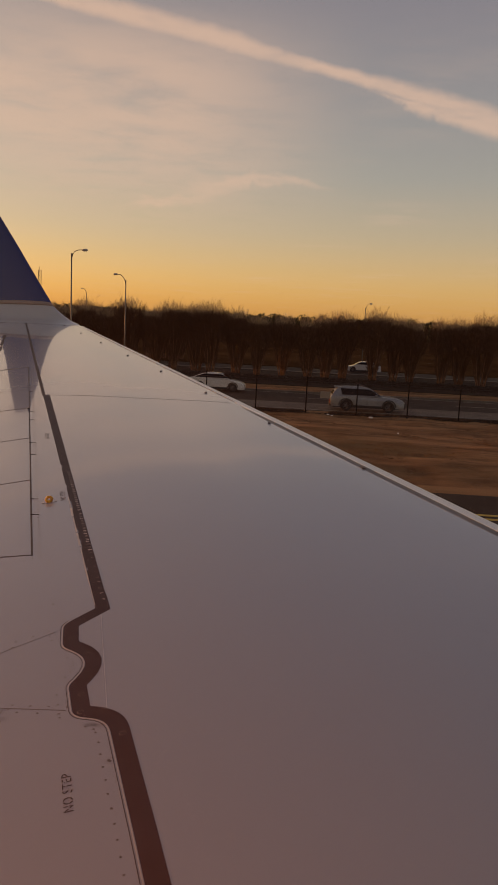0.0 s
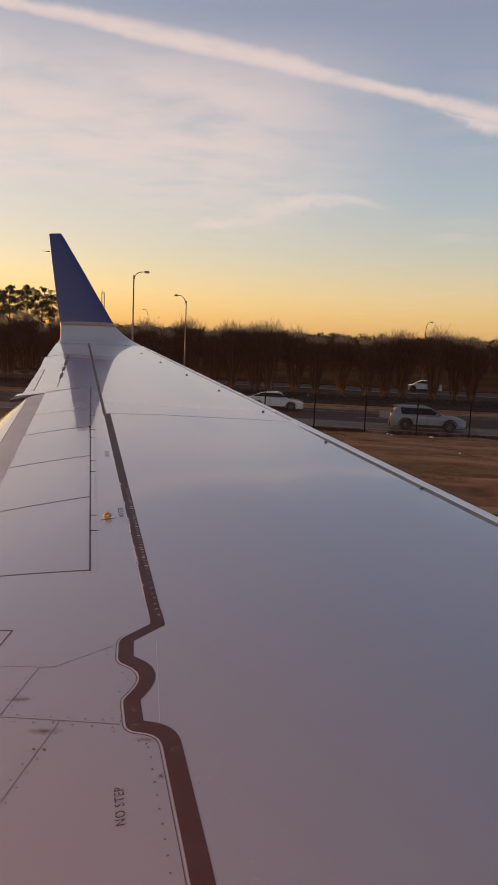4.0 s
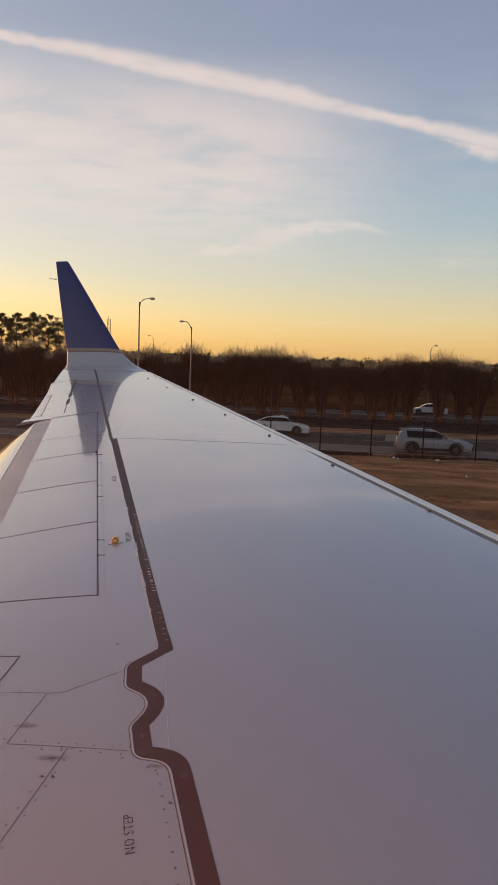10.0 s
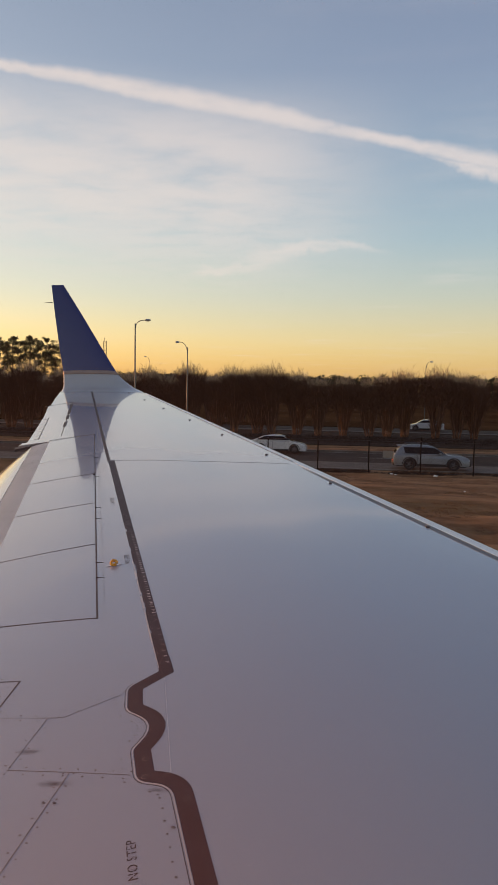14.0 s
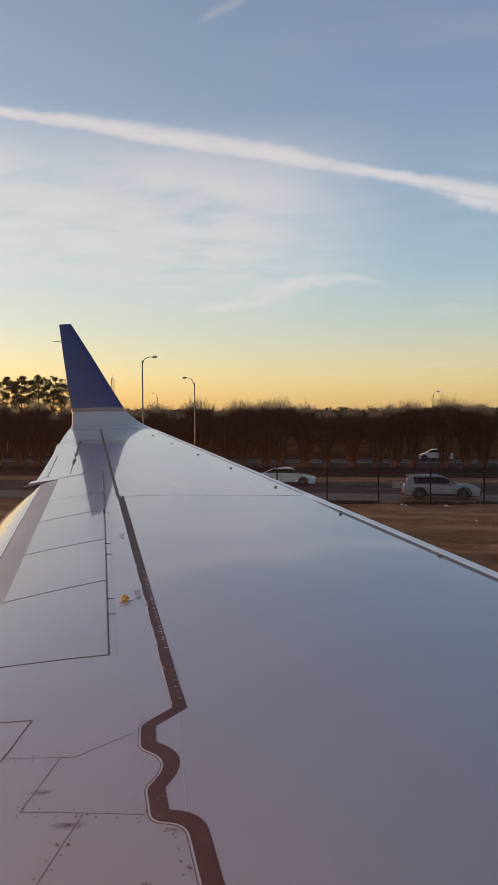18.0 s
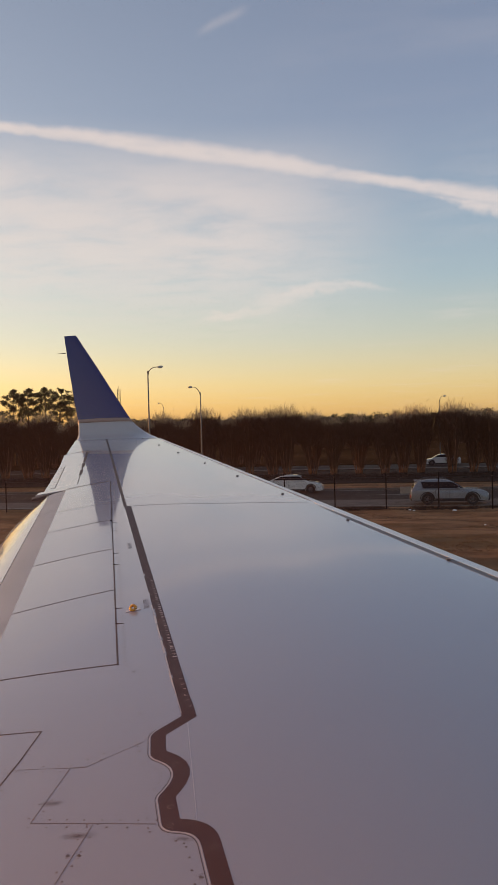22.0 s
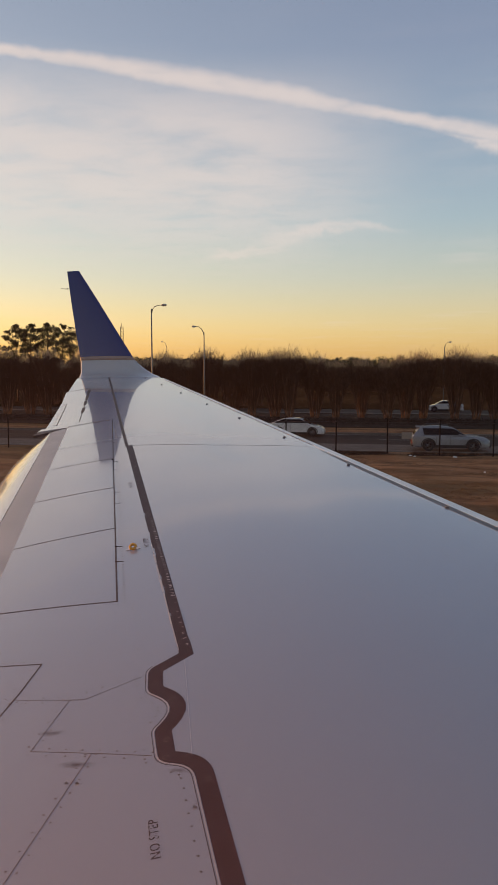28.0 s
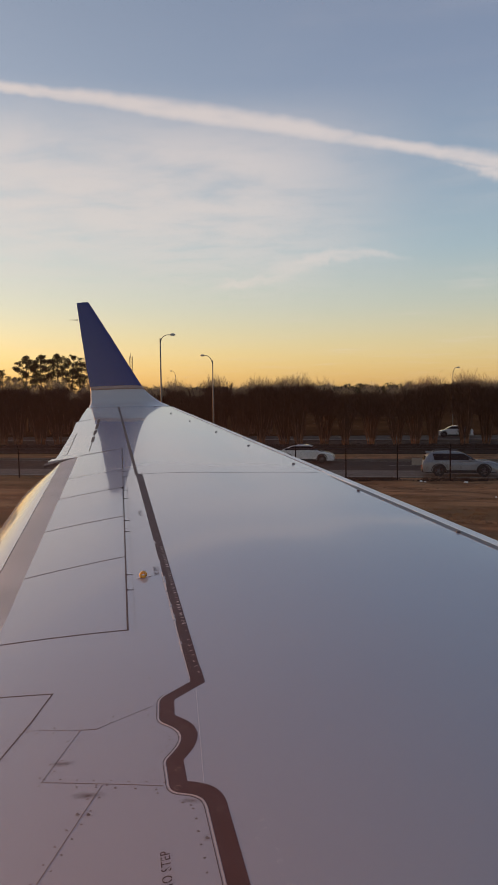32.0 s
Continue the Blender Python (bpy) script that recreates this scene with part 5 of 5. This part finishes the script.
def street_lamp(x, y, height, arm, rise, label="tall galvanised street lamp with a single curved arm"):
    l = tagged(empty("street_lamp", (x, y, land(y))), label, "street lamp", "street lamps")
    s = 1 if arm > 0 else -1
    bm = bmesh.new()
    tube(bm, [(0, 0, 0), (0, 0, height * 0.5), (0, 0, height)], [0.072, 0.058, 0.042], 10)
    part("pole", bm, GALV, l, smooth=True)
    bm = bmesh.new()
    box(bm, -0.2, -0.2, 0, 0.2, 0.2, 0.06, 0.01)
    tube(bm, [(0, 0, 0.05), (0, 0, 0.35)], [0.15, 0.13], 10)
    part("base", bm, GALV, l)
    bm = bmesh.new()
    tube(bm, [(0, 0, height - 0.35), (arm * 0.10, 0, height - 0.05), (arm * 0.30, 0, height + rise * 0.5), (arm * 0.62, 0, height + rise * 0.93), (arm, 0, height + rise)], [0.04, 0.036, 0.032, 0.028, 0.028], 8)
    part("arm", bm, GALV, l, smooth=True)
    head = bmesh.new()
    c0 = arm
    secs = []
    q = 0.62
    for u, w, h in ((0, 0.05, 0.05), (0.12, 0.12, 0.08), (0.45, 0.15, 0.09), (0.62, 0.06, 0.04)):
        secs.append([Vector((c0 + s * u * q, q * w * math.cos(a * math.pi / 4), height + rise + h * math.sin(a * math.pi / 4))) for a in range(8)])
    loft(head, secs)
    hd = part("lamp_head", head, BOXGREY, l, smooth=True)
    bm = bmesh.new()
    box(bm, min(c0 + s * 0.14 * q, c0 + s * 0.5 * q), -0.10 * q, height + rise - 0.09, max(c0 + s * 0.14 * q, c0 + s * 0.5 * q), 0.10 * q, height + rise - 0.05, 0.008)
    part("lens", bm, LAMPLENS, hd)
    return l


street_lamp(-15.8, 50.5, 9.6, 0.72, 0.24)
street_lamp(-15.75, 66.0, 8.8, -0.75, 0.48)
street_lamp(-41.7, 143, 10.2, -0.75, 0.8)
street_lamp(8.2, 101.5, 8.5, 0.5, 0.55)
street_lamp(24.9, 75.6, 9.7, -0.5, 0.5)
street_lamp(19.3, 55.0, 10.4, 0.8, 0.45)
street_lamp(63.1, 73.0, 9.6, 0.9, 0.5)
street_lamp(72.5, 143, 10.3, 0.8, 0.5)


def pole(x, y, height, r, mat, label):
    p = tagged(empty("marker_pole", (x, y, land(y))), label, "pole", "marker poles")
    bm = bmesh.new()
    tube(bm, [(0, 0, 0), (0, 0, height)], [r, r * 0.8], 8)
    part("shaft", bm, mat, p, smooth=True)
    bm = bmesh.new()
    tube(bm, [(0, 0, height), (0, 0, height + 0.08)], [r * 1.5, r * 0.6], 8)
    part("cap", bm, GALV, p)




pole(43.2, 100.6, 9.1, 0.09, WHITEPOLE, "slim white painted pole beside the far road")
pole(51.4, 102.6, 9.0, 0.09, WHITEPOLE, "slim white painted pole among the pines")


def lattice_mast(x, y, height):
    """A slim three-legged lattice mast, far behind the trees."""
    m = tagged(empty("lattice_mast", (x, y, land(y))), "slim dark steel lattice mast far behind the trees", "mast")
    legs = [(0.45 * math.cos(a), 0.45 * math.sin(a)) for a in (0.3, 2.4, 4.5)]
    for u, v in legs:
        part("leg", tube(bmesh.new(), [(u, v, 0), (u, v, height)], 0.06, 5), DARKSTEEL, m)
    for k in range(int(height / 0.9)):
        for (u, v), (p, q) in zip(legs, legs[1:] + legs[:1]):
            part("brace", tube(bmesh.new(), [(u, v, 0.9 * k), (p, q, 0.9 * k + 0.9)], 0.03, 4), DARKSTEEL, m)
    part("antenna", tube(bmesh.new(), [(0, 0, height - 0.4), (0, 0, height + 0.8)], 0.05, 6), GALV, m)


lattice_mast(-63.5, 178, 16.2)


def sign_gantry():
    """Arched tube over the road that carries sign boards, seen from behind."""
    g = tagged(empty("sign_gantry", (-98.0, 68.0, 0)), "curved steel gantry with four sign boards seen from behind", "sign gantry")
    bm = bmesh.new()
    arc = [(0, 0, 0), (0, 0, 4.9)] + [(1.6 - 1.6 * math.cos(a), 0, 4.9 + 1.6 * math.sin(a)) for a in (0.3, 0.6, 0.9, 1.2, 1.57)] + [(14.0, 0, 6.5)] + \
          [(14.0 + 1.6 * math.sin(a), 0, 4.9 + 1.6 * math.cos(a)) for a in (0.4, 0.8, 1.2, 1.57)] + [(15.6, 0, 0)]
    tube(bm, arc, 0.24, 12)
    part("tube", bm, GALV, g, smooth=True)
    for k in range(4):
        x = 1.8 + 2.75 * k
        bm = bmesh.new()
        box(bm, x, -0.42, 5.0, x + 2.55, -0.36, 8.3, 0.01)
        b = part("sign_board", bm, SIGNBACK, g, "grey aluminium back of a sign board")
        for z in (5.3, 6.1, 6.9, 7.7):
            bm = bmesh.new()
            box(bm, x + 0.05, -0.50, z, x + 2.5, -0.425, z + 0.08)
            part("stiffener", bm, GALV, b)


sign_gantry()


# ---- cars ----
def car(name, at, facing, paint, kind, label):
    """kind: suv or sedan. The car's front points along its own +x."""
    c = tagged(empty(name, at), label, "car", "cars on the airport road")
    c.rotation_euler = (0, 0, 0 if facing > 0 else math.pi)
    if kind == "suv":
        L, W, lower, roof = 4.95, 0.96, 0.30, 1.66
        belt = [(-2.44, 0.44), (-2.47, 0.70), (-2.46, 0.90), (-2.40, 1.01), (-2.30, 1.08), (-0.6, 1.04), (0.95, 1.03), (1.30, 1.02), (1.75, 0.99), (2.14, 0.94), (2.35, 0.86), (2.44, 0.72), (2.48, 0.44)]
        cab = [(-2.36, 1.05), (-2.20, 1.30), (-2.00, 1.51), (-1.80, 1.59), (-1.35, 1.645), (-0.85, 1.66), (-0.38, 1.645), (0.0, 1.585), (0.28, 1.48), (1.0, 1.02)]
        axle, rw = (-1.40, 1.45), 0.375
    else:
        L, W, lower, roof = 4.6, 0.89, 0.22, 1.45
        belt = [(-2.24, 0.46), (-2.27, 0.72), (-2.25, 0.92), (-2.14, 1.02), (-1.7, 1.03), (0.0, 0.99), (1.0, 0.95), (1.45, 0.90), (1.85, 0.82), (2.12, 0.72), (2.25, 0.58), (2.28, 0.40)]
        cab = [(-2.02, 1.02), (-1.55, 1.22), (-1.15, 1.37), (-0.75, 1.45), (-0.25, 1.48), (0.2, 1.455), (0.5, 1.37), (1.25, 0.93)]
        axle, rw = (-1.35, 1.38), 0.33
    # lower body: outline closed along the sill, with arches over the wheels
    sill = []
    for ax in (axle[1], axle[0]):
        sill.append((ax + rw + 0.10, lower))
        for k in range(1, 8):
            a = math.pi * k / 8
            sill.append((ax + (rw + 0.08) * math.cos(a), max(rw + (rw + 0.07) * math.sin(a), lower)))
        sill.append((ax - rw - 0.10, lower))
    outline = [(x, z) for x, z in belt] + [(belt[-1][0] - 0.05, lower)] + sill + [(belt[0][0] + 0.06, lower)]

    def slab_body(pts, half_low, half_high, mat, nm, parent, lab=""):
        zs = [p[1] for p in pts]
        z0, z1 = min(zs), max(zs)
        secs = []
        for u in (-1, -0.97, -0.9, -0.75, 0.75, 0.9, 0.97, 1):
            shrink = {1: 0.972, 0.97: 0.990, 0.9: 0.998}.get(abs(u), 1.0)
            ring = []
            for x, z in pts:
                half = half_low + (half_high - half_low) * ((z - z0) / (z1 - z0)) ** 1.2
                ring.append(Vector((x * shrink, u * half, z - {1: 0.045, 0.97: 0.018, 0.9: 0.004}.get(abs(u), 0.0) * (z - z0) / (z1 - z0))))
            secs.append(ring)
        bm = bmesh.new()
        loft(bm, secs)
        bmesh.ops.recalc_face_normals(bm, faces=bm.faces[:])
        ob = part(nm, bm, mat, parent, lab, smooth=True)
        ob.data.set_sharp_from_angle(angle=radians(38))
        return ob
    body = slab_body(outline, W, W * 0.94, paint, "body", c)
    cabin = slab_body(cab, W * 0.93, W * 0.72, paint, "cabin", c)
    # side windows, windscreens
    zlo, zhi = cab[0][1] + (0.04 if kind == "suv" else 0.06), max(p[1] for p in cab) - (0.16 if kind == "suv" else 0.11)
    front, back = cab[-1][0], cab[0][0]
    def edge_x(z, pts):
        for (xa, za), (xb, zb) in zip(pts, pts[1:]):
            if za <= z <= zb:
                return xa + (xb - xa) * (z - za) / (zb - za)
        return pts[-1][0]
    roof_f, roof_b = edge_x(zhi, cab[::-1]), edge_x(zhi, cab)
    spans = [(0.06, 0.352), (0.358, 0.676), (0.682, 0.99)] if kind == "suv" else [(0.05, 0.48), (0.50, 0.97)]
    if kind == "suv":
        bm = bmesh.new()
        box(bm, cab[2][0] - 0.22, -W * 0.66, cab[2][1] + 0.02, cab[2][0] + 0.25, W * 0.66, cab[2][1] + 0.07, 0.02)
        part("roof_spoiler", bm, paint, cabin)
        for sy in (-1, 1):
            bm = tube(bmesh.new(), [(-1.75, sy * 0.60, 1.60), (-1.62, sy * 0.60, 1.69), (-0.85, sy * 0.60, 1.72), (-0.15, sy * 0.60, 1.67), (-0.02, sy * 0.60, 1.57)], 0.022, 6)
            part("roof_rail", bm, RIM, cabin, "silver roof rail")
    for sy in (-1, 1):
        for s0, s1 in [(spans[0][0] - 0.015, spans[-1][1] + 0.01)] + spans:
            inset = 0.55 if kind == "suv" else 0.20
            lo = lambda s: back + inset + (front - 0.14 - back - inset) * s
            hi = lambda s: roof_b + 0.12 + (roof_f - 0.06 - roof_b - 0.12) * s
            def side_y(z):
                return sy * (W * 0.93 + (W * 0.72 - W * 0.93) * ((z - cab[0][1]) / (max(p[1] for p in cab) - cab[0][1])) ** 1.2 + 0.012)
            quad = [(lo(s0), zlo), (lo(s1), zlo), (hi(s1), zhi), (hi(s0), zhi)]
            v = [Vector((x, side_y(z), z)) for x, z in quad] + [Vector((x, side_y(z) - sy * 0.03, z)) for x, z in quad]
            trim = s1 - s0 > 0.6
            if trim:
                v = [p - Vector((0, sy * 0.007, 0)) for p in v]
            raw("window_trim" if trim else "side_window", v, [(0, 1, 2, 3), (7, 6, 5, 4), (0, 4, 5, 1), (1, 5, 6, 2), (2, 6, 7, 3), (3, 7, 4, 0)], TYRE if trim else CARGLASS, cabin, "black window surround" if trim else "dark tinted glass")
    for nm, (xa, za), (xb, zb), off in (("windscreen", cab[-1], cab[-2], 0.014), ("rear_window", cab[0], cab[1], -0.014)):
        p, q = Vector((xa, 0, za)).lerp(Vector((xb, 0, zb)), 0.08), Vector((xa, 0, za)).lerp(Vector((xb, 0, zb)), 0.92)
        nv = Vector((off, 0, 0.012))
        ha, hb = W * 0.84, W * 0.70
        v = [p + nv + Vector((0, -ha, 0)), p + nv + Vector((0, ha, 0)), q + nv + Vector((0, hb, 0)), q + nv + Vector((0, -hb, 0))]
        v += [w - nv * 2 for w in v]
        raw(nm, v, [(0, 1, 2, 3), (7, 6, 5, 4), (0, 4, 5, 1), (1, 5, 6, 2), (2, 6, 7, 3), (3, 7, 4, 0)], CARGLASS, cabin, "dark tinted glass")
    for ax in axle:
        for sy in (-1, 1):
            y = sy * (W - 0.11)
            bm = bmesh.new()
            prof = [(rw * 0.62, -0.11), (rw * 0.97, -0.11), (rw, -0.07), (rw, 0.07), (rw * 0.97, 0.11), (rw * 0.62, 0.11)]
            secs = [[Vector((ax + r * math.cos(a), y + o, rw + r * math.sin(a))) for r, o in prof] for a in [2 * math.pi * k / 20 for k in range(21)]]
            loft(bm, secs, caps=False)
            wheel = part("wheel", bm, TYRE, c, "black rubber tyre", smooth=True)
            bm = bmesh.new()
            tube(bm, [(ax, y + sy * 0.075, rw), (ax, y + sy * 0.085, rw)], rw * 0.2, 10)
            for k in range(5):
                a = 2 * math.pi * k / 5
                tube(bm, [(ax, y + sy * 0.08, rw), (ax + rw * 0.62 * math.cos(a), y + sy * 0.06, rw + rw * 0.62 * math.sin(a))], [0.05, 0.035], 5)
            tube(bm, [(ax + rw * 0.61 * math.cos(2 * math.pi * k / 16), y + sy * 0.07, rw + rw * 0.61 * math.sin(2 * math.pi * k / 16)) for k in range(17)], 0.02, 5)
            part("rim", bm, RIM, wheel, "alloy rim")
    zf, zb = belt[-2][1], belt[1][1] - 0.14
    for sy in (-1, 1):
        bm = bmesh.new()
        box(bm, belt[-2][0] - 0.30, sy * W * 0.72 - 0.16, zf - 0.10, belt[-2][0] + 0.035, sy * W * 0.72 + 0.16, zf + 0.03, 0.03)
        part("headlight", bm, LAMPLENS, c)
        bm = bmesh.new()
        box(bm, belt[1][0] - 0.012, sy * W * 0.76 - 0.15, zb - 0.10, belt[1][0] + 0.16, sy * W * 0.76 + 0.13, zb + 0.10, 0.02)
        part("tail_light", bm, REDLENS, c)
        bm = bmesh.new()
        box(bm, front - 0.50, sy * (W + 0.02) - 0.09, cab[-1][1] + 0.02, front - 0.34, sy * (W + 0.02) + 0.09, cab[-1][1] + 0.16, 0.03)
        part("wing_mirror", bm, paint, c)
    bm = bmesh.new()
    box(bm, -L / 2 + 0.25, -W * 0.9, lower - 0.06, L / 2 - 0.25, W * 0.9, lower + 0.05, 0.02)
    part("underbody", bm, TYRE, c)
    for sy in (-1, 1):
        bm = bmesh.new()
        box(bm, axle[0] + rw + 0.12, sy * (W - 0.005) - 0.02, lower - 0.02, axle[1] - rw - 0.12, sy * (W - 0.005) + 0.02, lower + 0.13, 0.01)
        part("sill", bm, TYRE, c, "black plastic sill")
        for ax in axle:
            bm = bmesh.new()
            tube(bm, [(ax + (rw + 0.09) * math.cos(math.pi * k / 12), sy * (W - 0.02), rw + (rw + 0.085) * math.sin(math.pi * k / 12)) for k in range(13)], 0.035, 6)
            part("wheel_arch", bm, TYRE, c, "black plastic wheel arch")
        for x in spans[1:]:
            bm = bmesh.new()
            xx = lo(x[0] - 0.01)
            box(bm, xx - 0.006, sy * (W * 0.985) - 0.014, lower + 0.16, xx + 0.006, sy * (W * 0.985) + 0.014, cab[0][1] - 0.06)
            part("door_seam", bm, TYRE, body)
            bm = bmesh.new()
            box(bm, xx - 0.30, sy * W * 0.972 - 0.02, cab[0][1] - 0.22, xx - 0.10, sy * W * 0.972 + 0.02, cab[0][1] - 0.18, 0.008)
            part("door_handle", bm, paint, body)
    for x0, x1, nm in ((belt[-1][0] - 0.05, belt[-1][0] + 0.05, "front_bumper"), (belt[0][0] - 0.05, belt[0][0] + 0.06, "rear_bumper")):
        bm = bmesh.new()
        box(bm, x0, -W * 0.92, lower, x1, W * 0.92, lower + 0.22, 0.03)
        part(nm, bm, TYRE if kind == "suv" else paint, c)
    return c


car("car", (4.56, 50.75, 0.045), 1, CARSILVER, "suv", "silver sport utility car driving on the airport road")
car("car", (-6.70, 60.3, 0.045), 1, CARWHITE, "sedan", "white saloon car driving on the airport road")
car("car", (8.2, 98.9, 0.05), -1, CARWHITE, "sedan", "white saloon car on the far road behind the crape myrtles")


def deck_height(x):
    """The ramp of the overpass climbs gently from the field."""
    return 1.6 + 0.067 * (x - 95.0)


def overpass():
    """A ramp on a panelled wall, then a bridge on a pier, ahead along the airport road."""
    o = tagged(empty("overpass", (0, 0, 0)), "concrete road overpass with a panelled wall and a low rail", "overpass")
    x = 95.0
    while x < 137:
        bm = bmesh.new()
        box(bm, x + 0.02, 66.0, -0.2, x + 2.96, 66.3, deck_height(x) - 0.15, 0.02)
        part("wall_panel", bm, CONCRETE, o)
        x += 3.0
    deck, beam = bmesh.new(), bmesh.new()
    cuts = [95 + 5 * k for k in range(24)]
    loft(deck, [[Vector((u, v, deck_height(u) + w)) for v, w in ((65.8, 0), (76.2, 0), (76.2, -0.35), (65.8, -0.35))] for u in cuts])
    part("deck", deck, ASPHALT, o)
    loft(beam, [[Vector((u, v, deck_height(u) + w)) for v, w in ((66.3, -0.35), (75.7, -0.35), (75.2, -1.7), (66.8, -1.7))] for u in cuts if u > 136])
    part("girder", beam, CONCRETE, o)
    for u in (152.0, 186.0):
        bm = tube(bmesh.new(), [(u, 70.9, -0.1), (u, 70.9, deck_height(u) - 2.6)], 0.7, 16)
        box(bm, u - 0.9, 66.6, deck_height(u) - 2.6, u + 0.9, 75.4, deck_height(u) - 1.7, 0.05)
        part("pier", bm, CONCRETE, o)
    for v in (65.95, 76.05):
        part("rail", tube(bmesh.new(), [(u, v, deck_height(u) + 0.62) for u in cuts], 0.09, 6), BOXGREY, o)
        for k in range(38):
            u = 96 + 3.0 * k
            bm = bmesh.new()
            box(bm, u - 0.1, v - 0.1, deck_height(u) - 0.02, u + 0.1, v + 0.1, deck_height(u) + 0.6, 0.02)
            part("rail_post", bm, CONCRETE, o)


def guard_rail():
    g = tagged(empty("guard_rail", (0, 54.6, 0)), "galvanised steel guard rail beside the airport road", "guard rail")
    bm = bmesh.new()
    wave = [(0.0, 0.42), (-0.06, 0.50), (0.0, 0.57), (-0.06, 0.65), (0.0, 0.73), (0.012, 0.73), (-0.045, 0.65), (0.012, 0.57), (-0.045, 0.50), (0.012, 0.42)]
    loft(bm, [[Vector((u, v - 0.1, w)) for v, w in wave] for u in range(98, 147, 4)])
    part("beam", bm, GALV, g)
    for k in range(13):
        bm = bmesh.new()
        box(bm, 98.5 + 3.8 * k, -0.06, 0.0, 98.62 + 3.8 * k, 0.06, 0.76, 0.01)
        part("post", bm, DARKSTEEL, g)


def cantilever_sign():
    """A bent steel tube that holds road sign boards edge-on to the runway."""
    c = tagged(empty("cantilever_sign", (138.6, 64.0, 0)), "bent grey steel tube that carries tall road sign boards", "road sign")
    arc = [(0, 0, 0), (0, 0, 6.2)] + [(0, -0.9 + 0.9 * math.cos(a), 6.2 + 0.9 * math.sin(a)) for a in (0.4, 0.8, 1.2, 1.57)] + [(0, -6.0, 7.1)]
    part("tube", tube(bmesh.new(), arc, 0.32, 14), GALV, c, smooth=True)
    part("base_plate", box(bmesh.new(), -0.5, -0.5, 0, 0.5, 0.5, 0.08, 0.01), DARKSTEEL, c)
    for k in range(2):
        b = part("sign_board", box(bmesh.new(), -0.50, -5.8 + 2.6 * k, 4.6, -0.44, -3.4 + 2.6 * k, 9.6 - 0.3 * k, 0.01), SIGNBACK, c, "grey aluminium back of a sign board")
        for j in range(8):
            part("stiffener", box(bmesh.new(), -0.44, -5.75 + 2.6 * k, 4.8 + 0.55 * j, -0.36, -3.45 + 2.6 * k, 4.88 + 0.55 * j), GALV, b)


overpass()
guard_rail()
cantilever_sign()
car("car", (130.3, 69.0, deck_height(130.3)), 1, CARBLUE, "suv", "blue sport utility car driving up the overpass")
street_lamp(103.0, 64.0, 11.6, -0.6, 0.5)
street_lamp(112.0, 57.5, 11.2, -0.5, 0.5)
street_lamp(146.0, 78.5, 16.0, 0.4, 0.6)
car("car", (-83.0, 60.3, 0.045), 1, CARDARK, "suv", "black sport utility car driving on the airport road")


def litter():
    random.seed(3)
    for x, y, s in ((4.55, 46.6, 0.13), (1.9, 47.0, 0.10), (2.15, 46.8, 0.08), (5.3, 39.0, 0.06)):
        bm = bmesh.new()
        bmesh.ops.create_icosphere(bm, subdivisions=2, radius=s)
        for v in bm.verts:
            v.co *= 0.7 + 0.5 * random.random()
            v.co.z *= 0.6
        o = part("litter", bm, LITTER)
        o.location = (x, y, land(y) + s * 0.35)
        tagged(o, "crumpled scrap of white plastic on the dry grass", "litter", "scraps of litter")


litter()
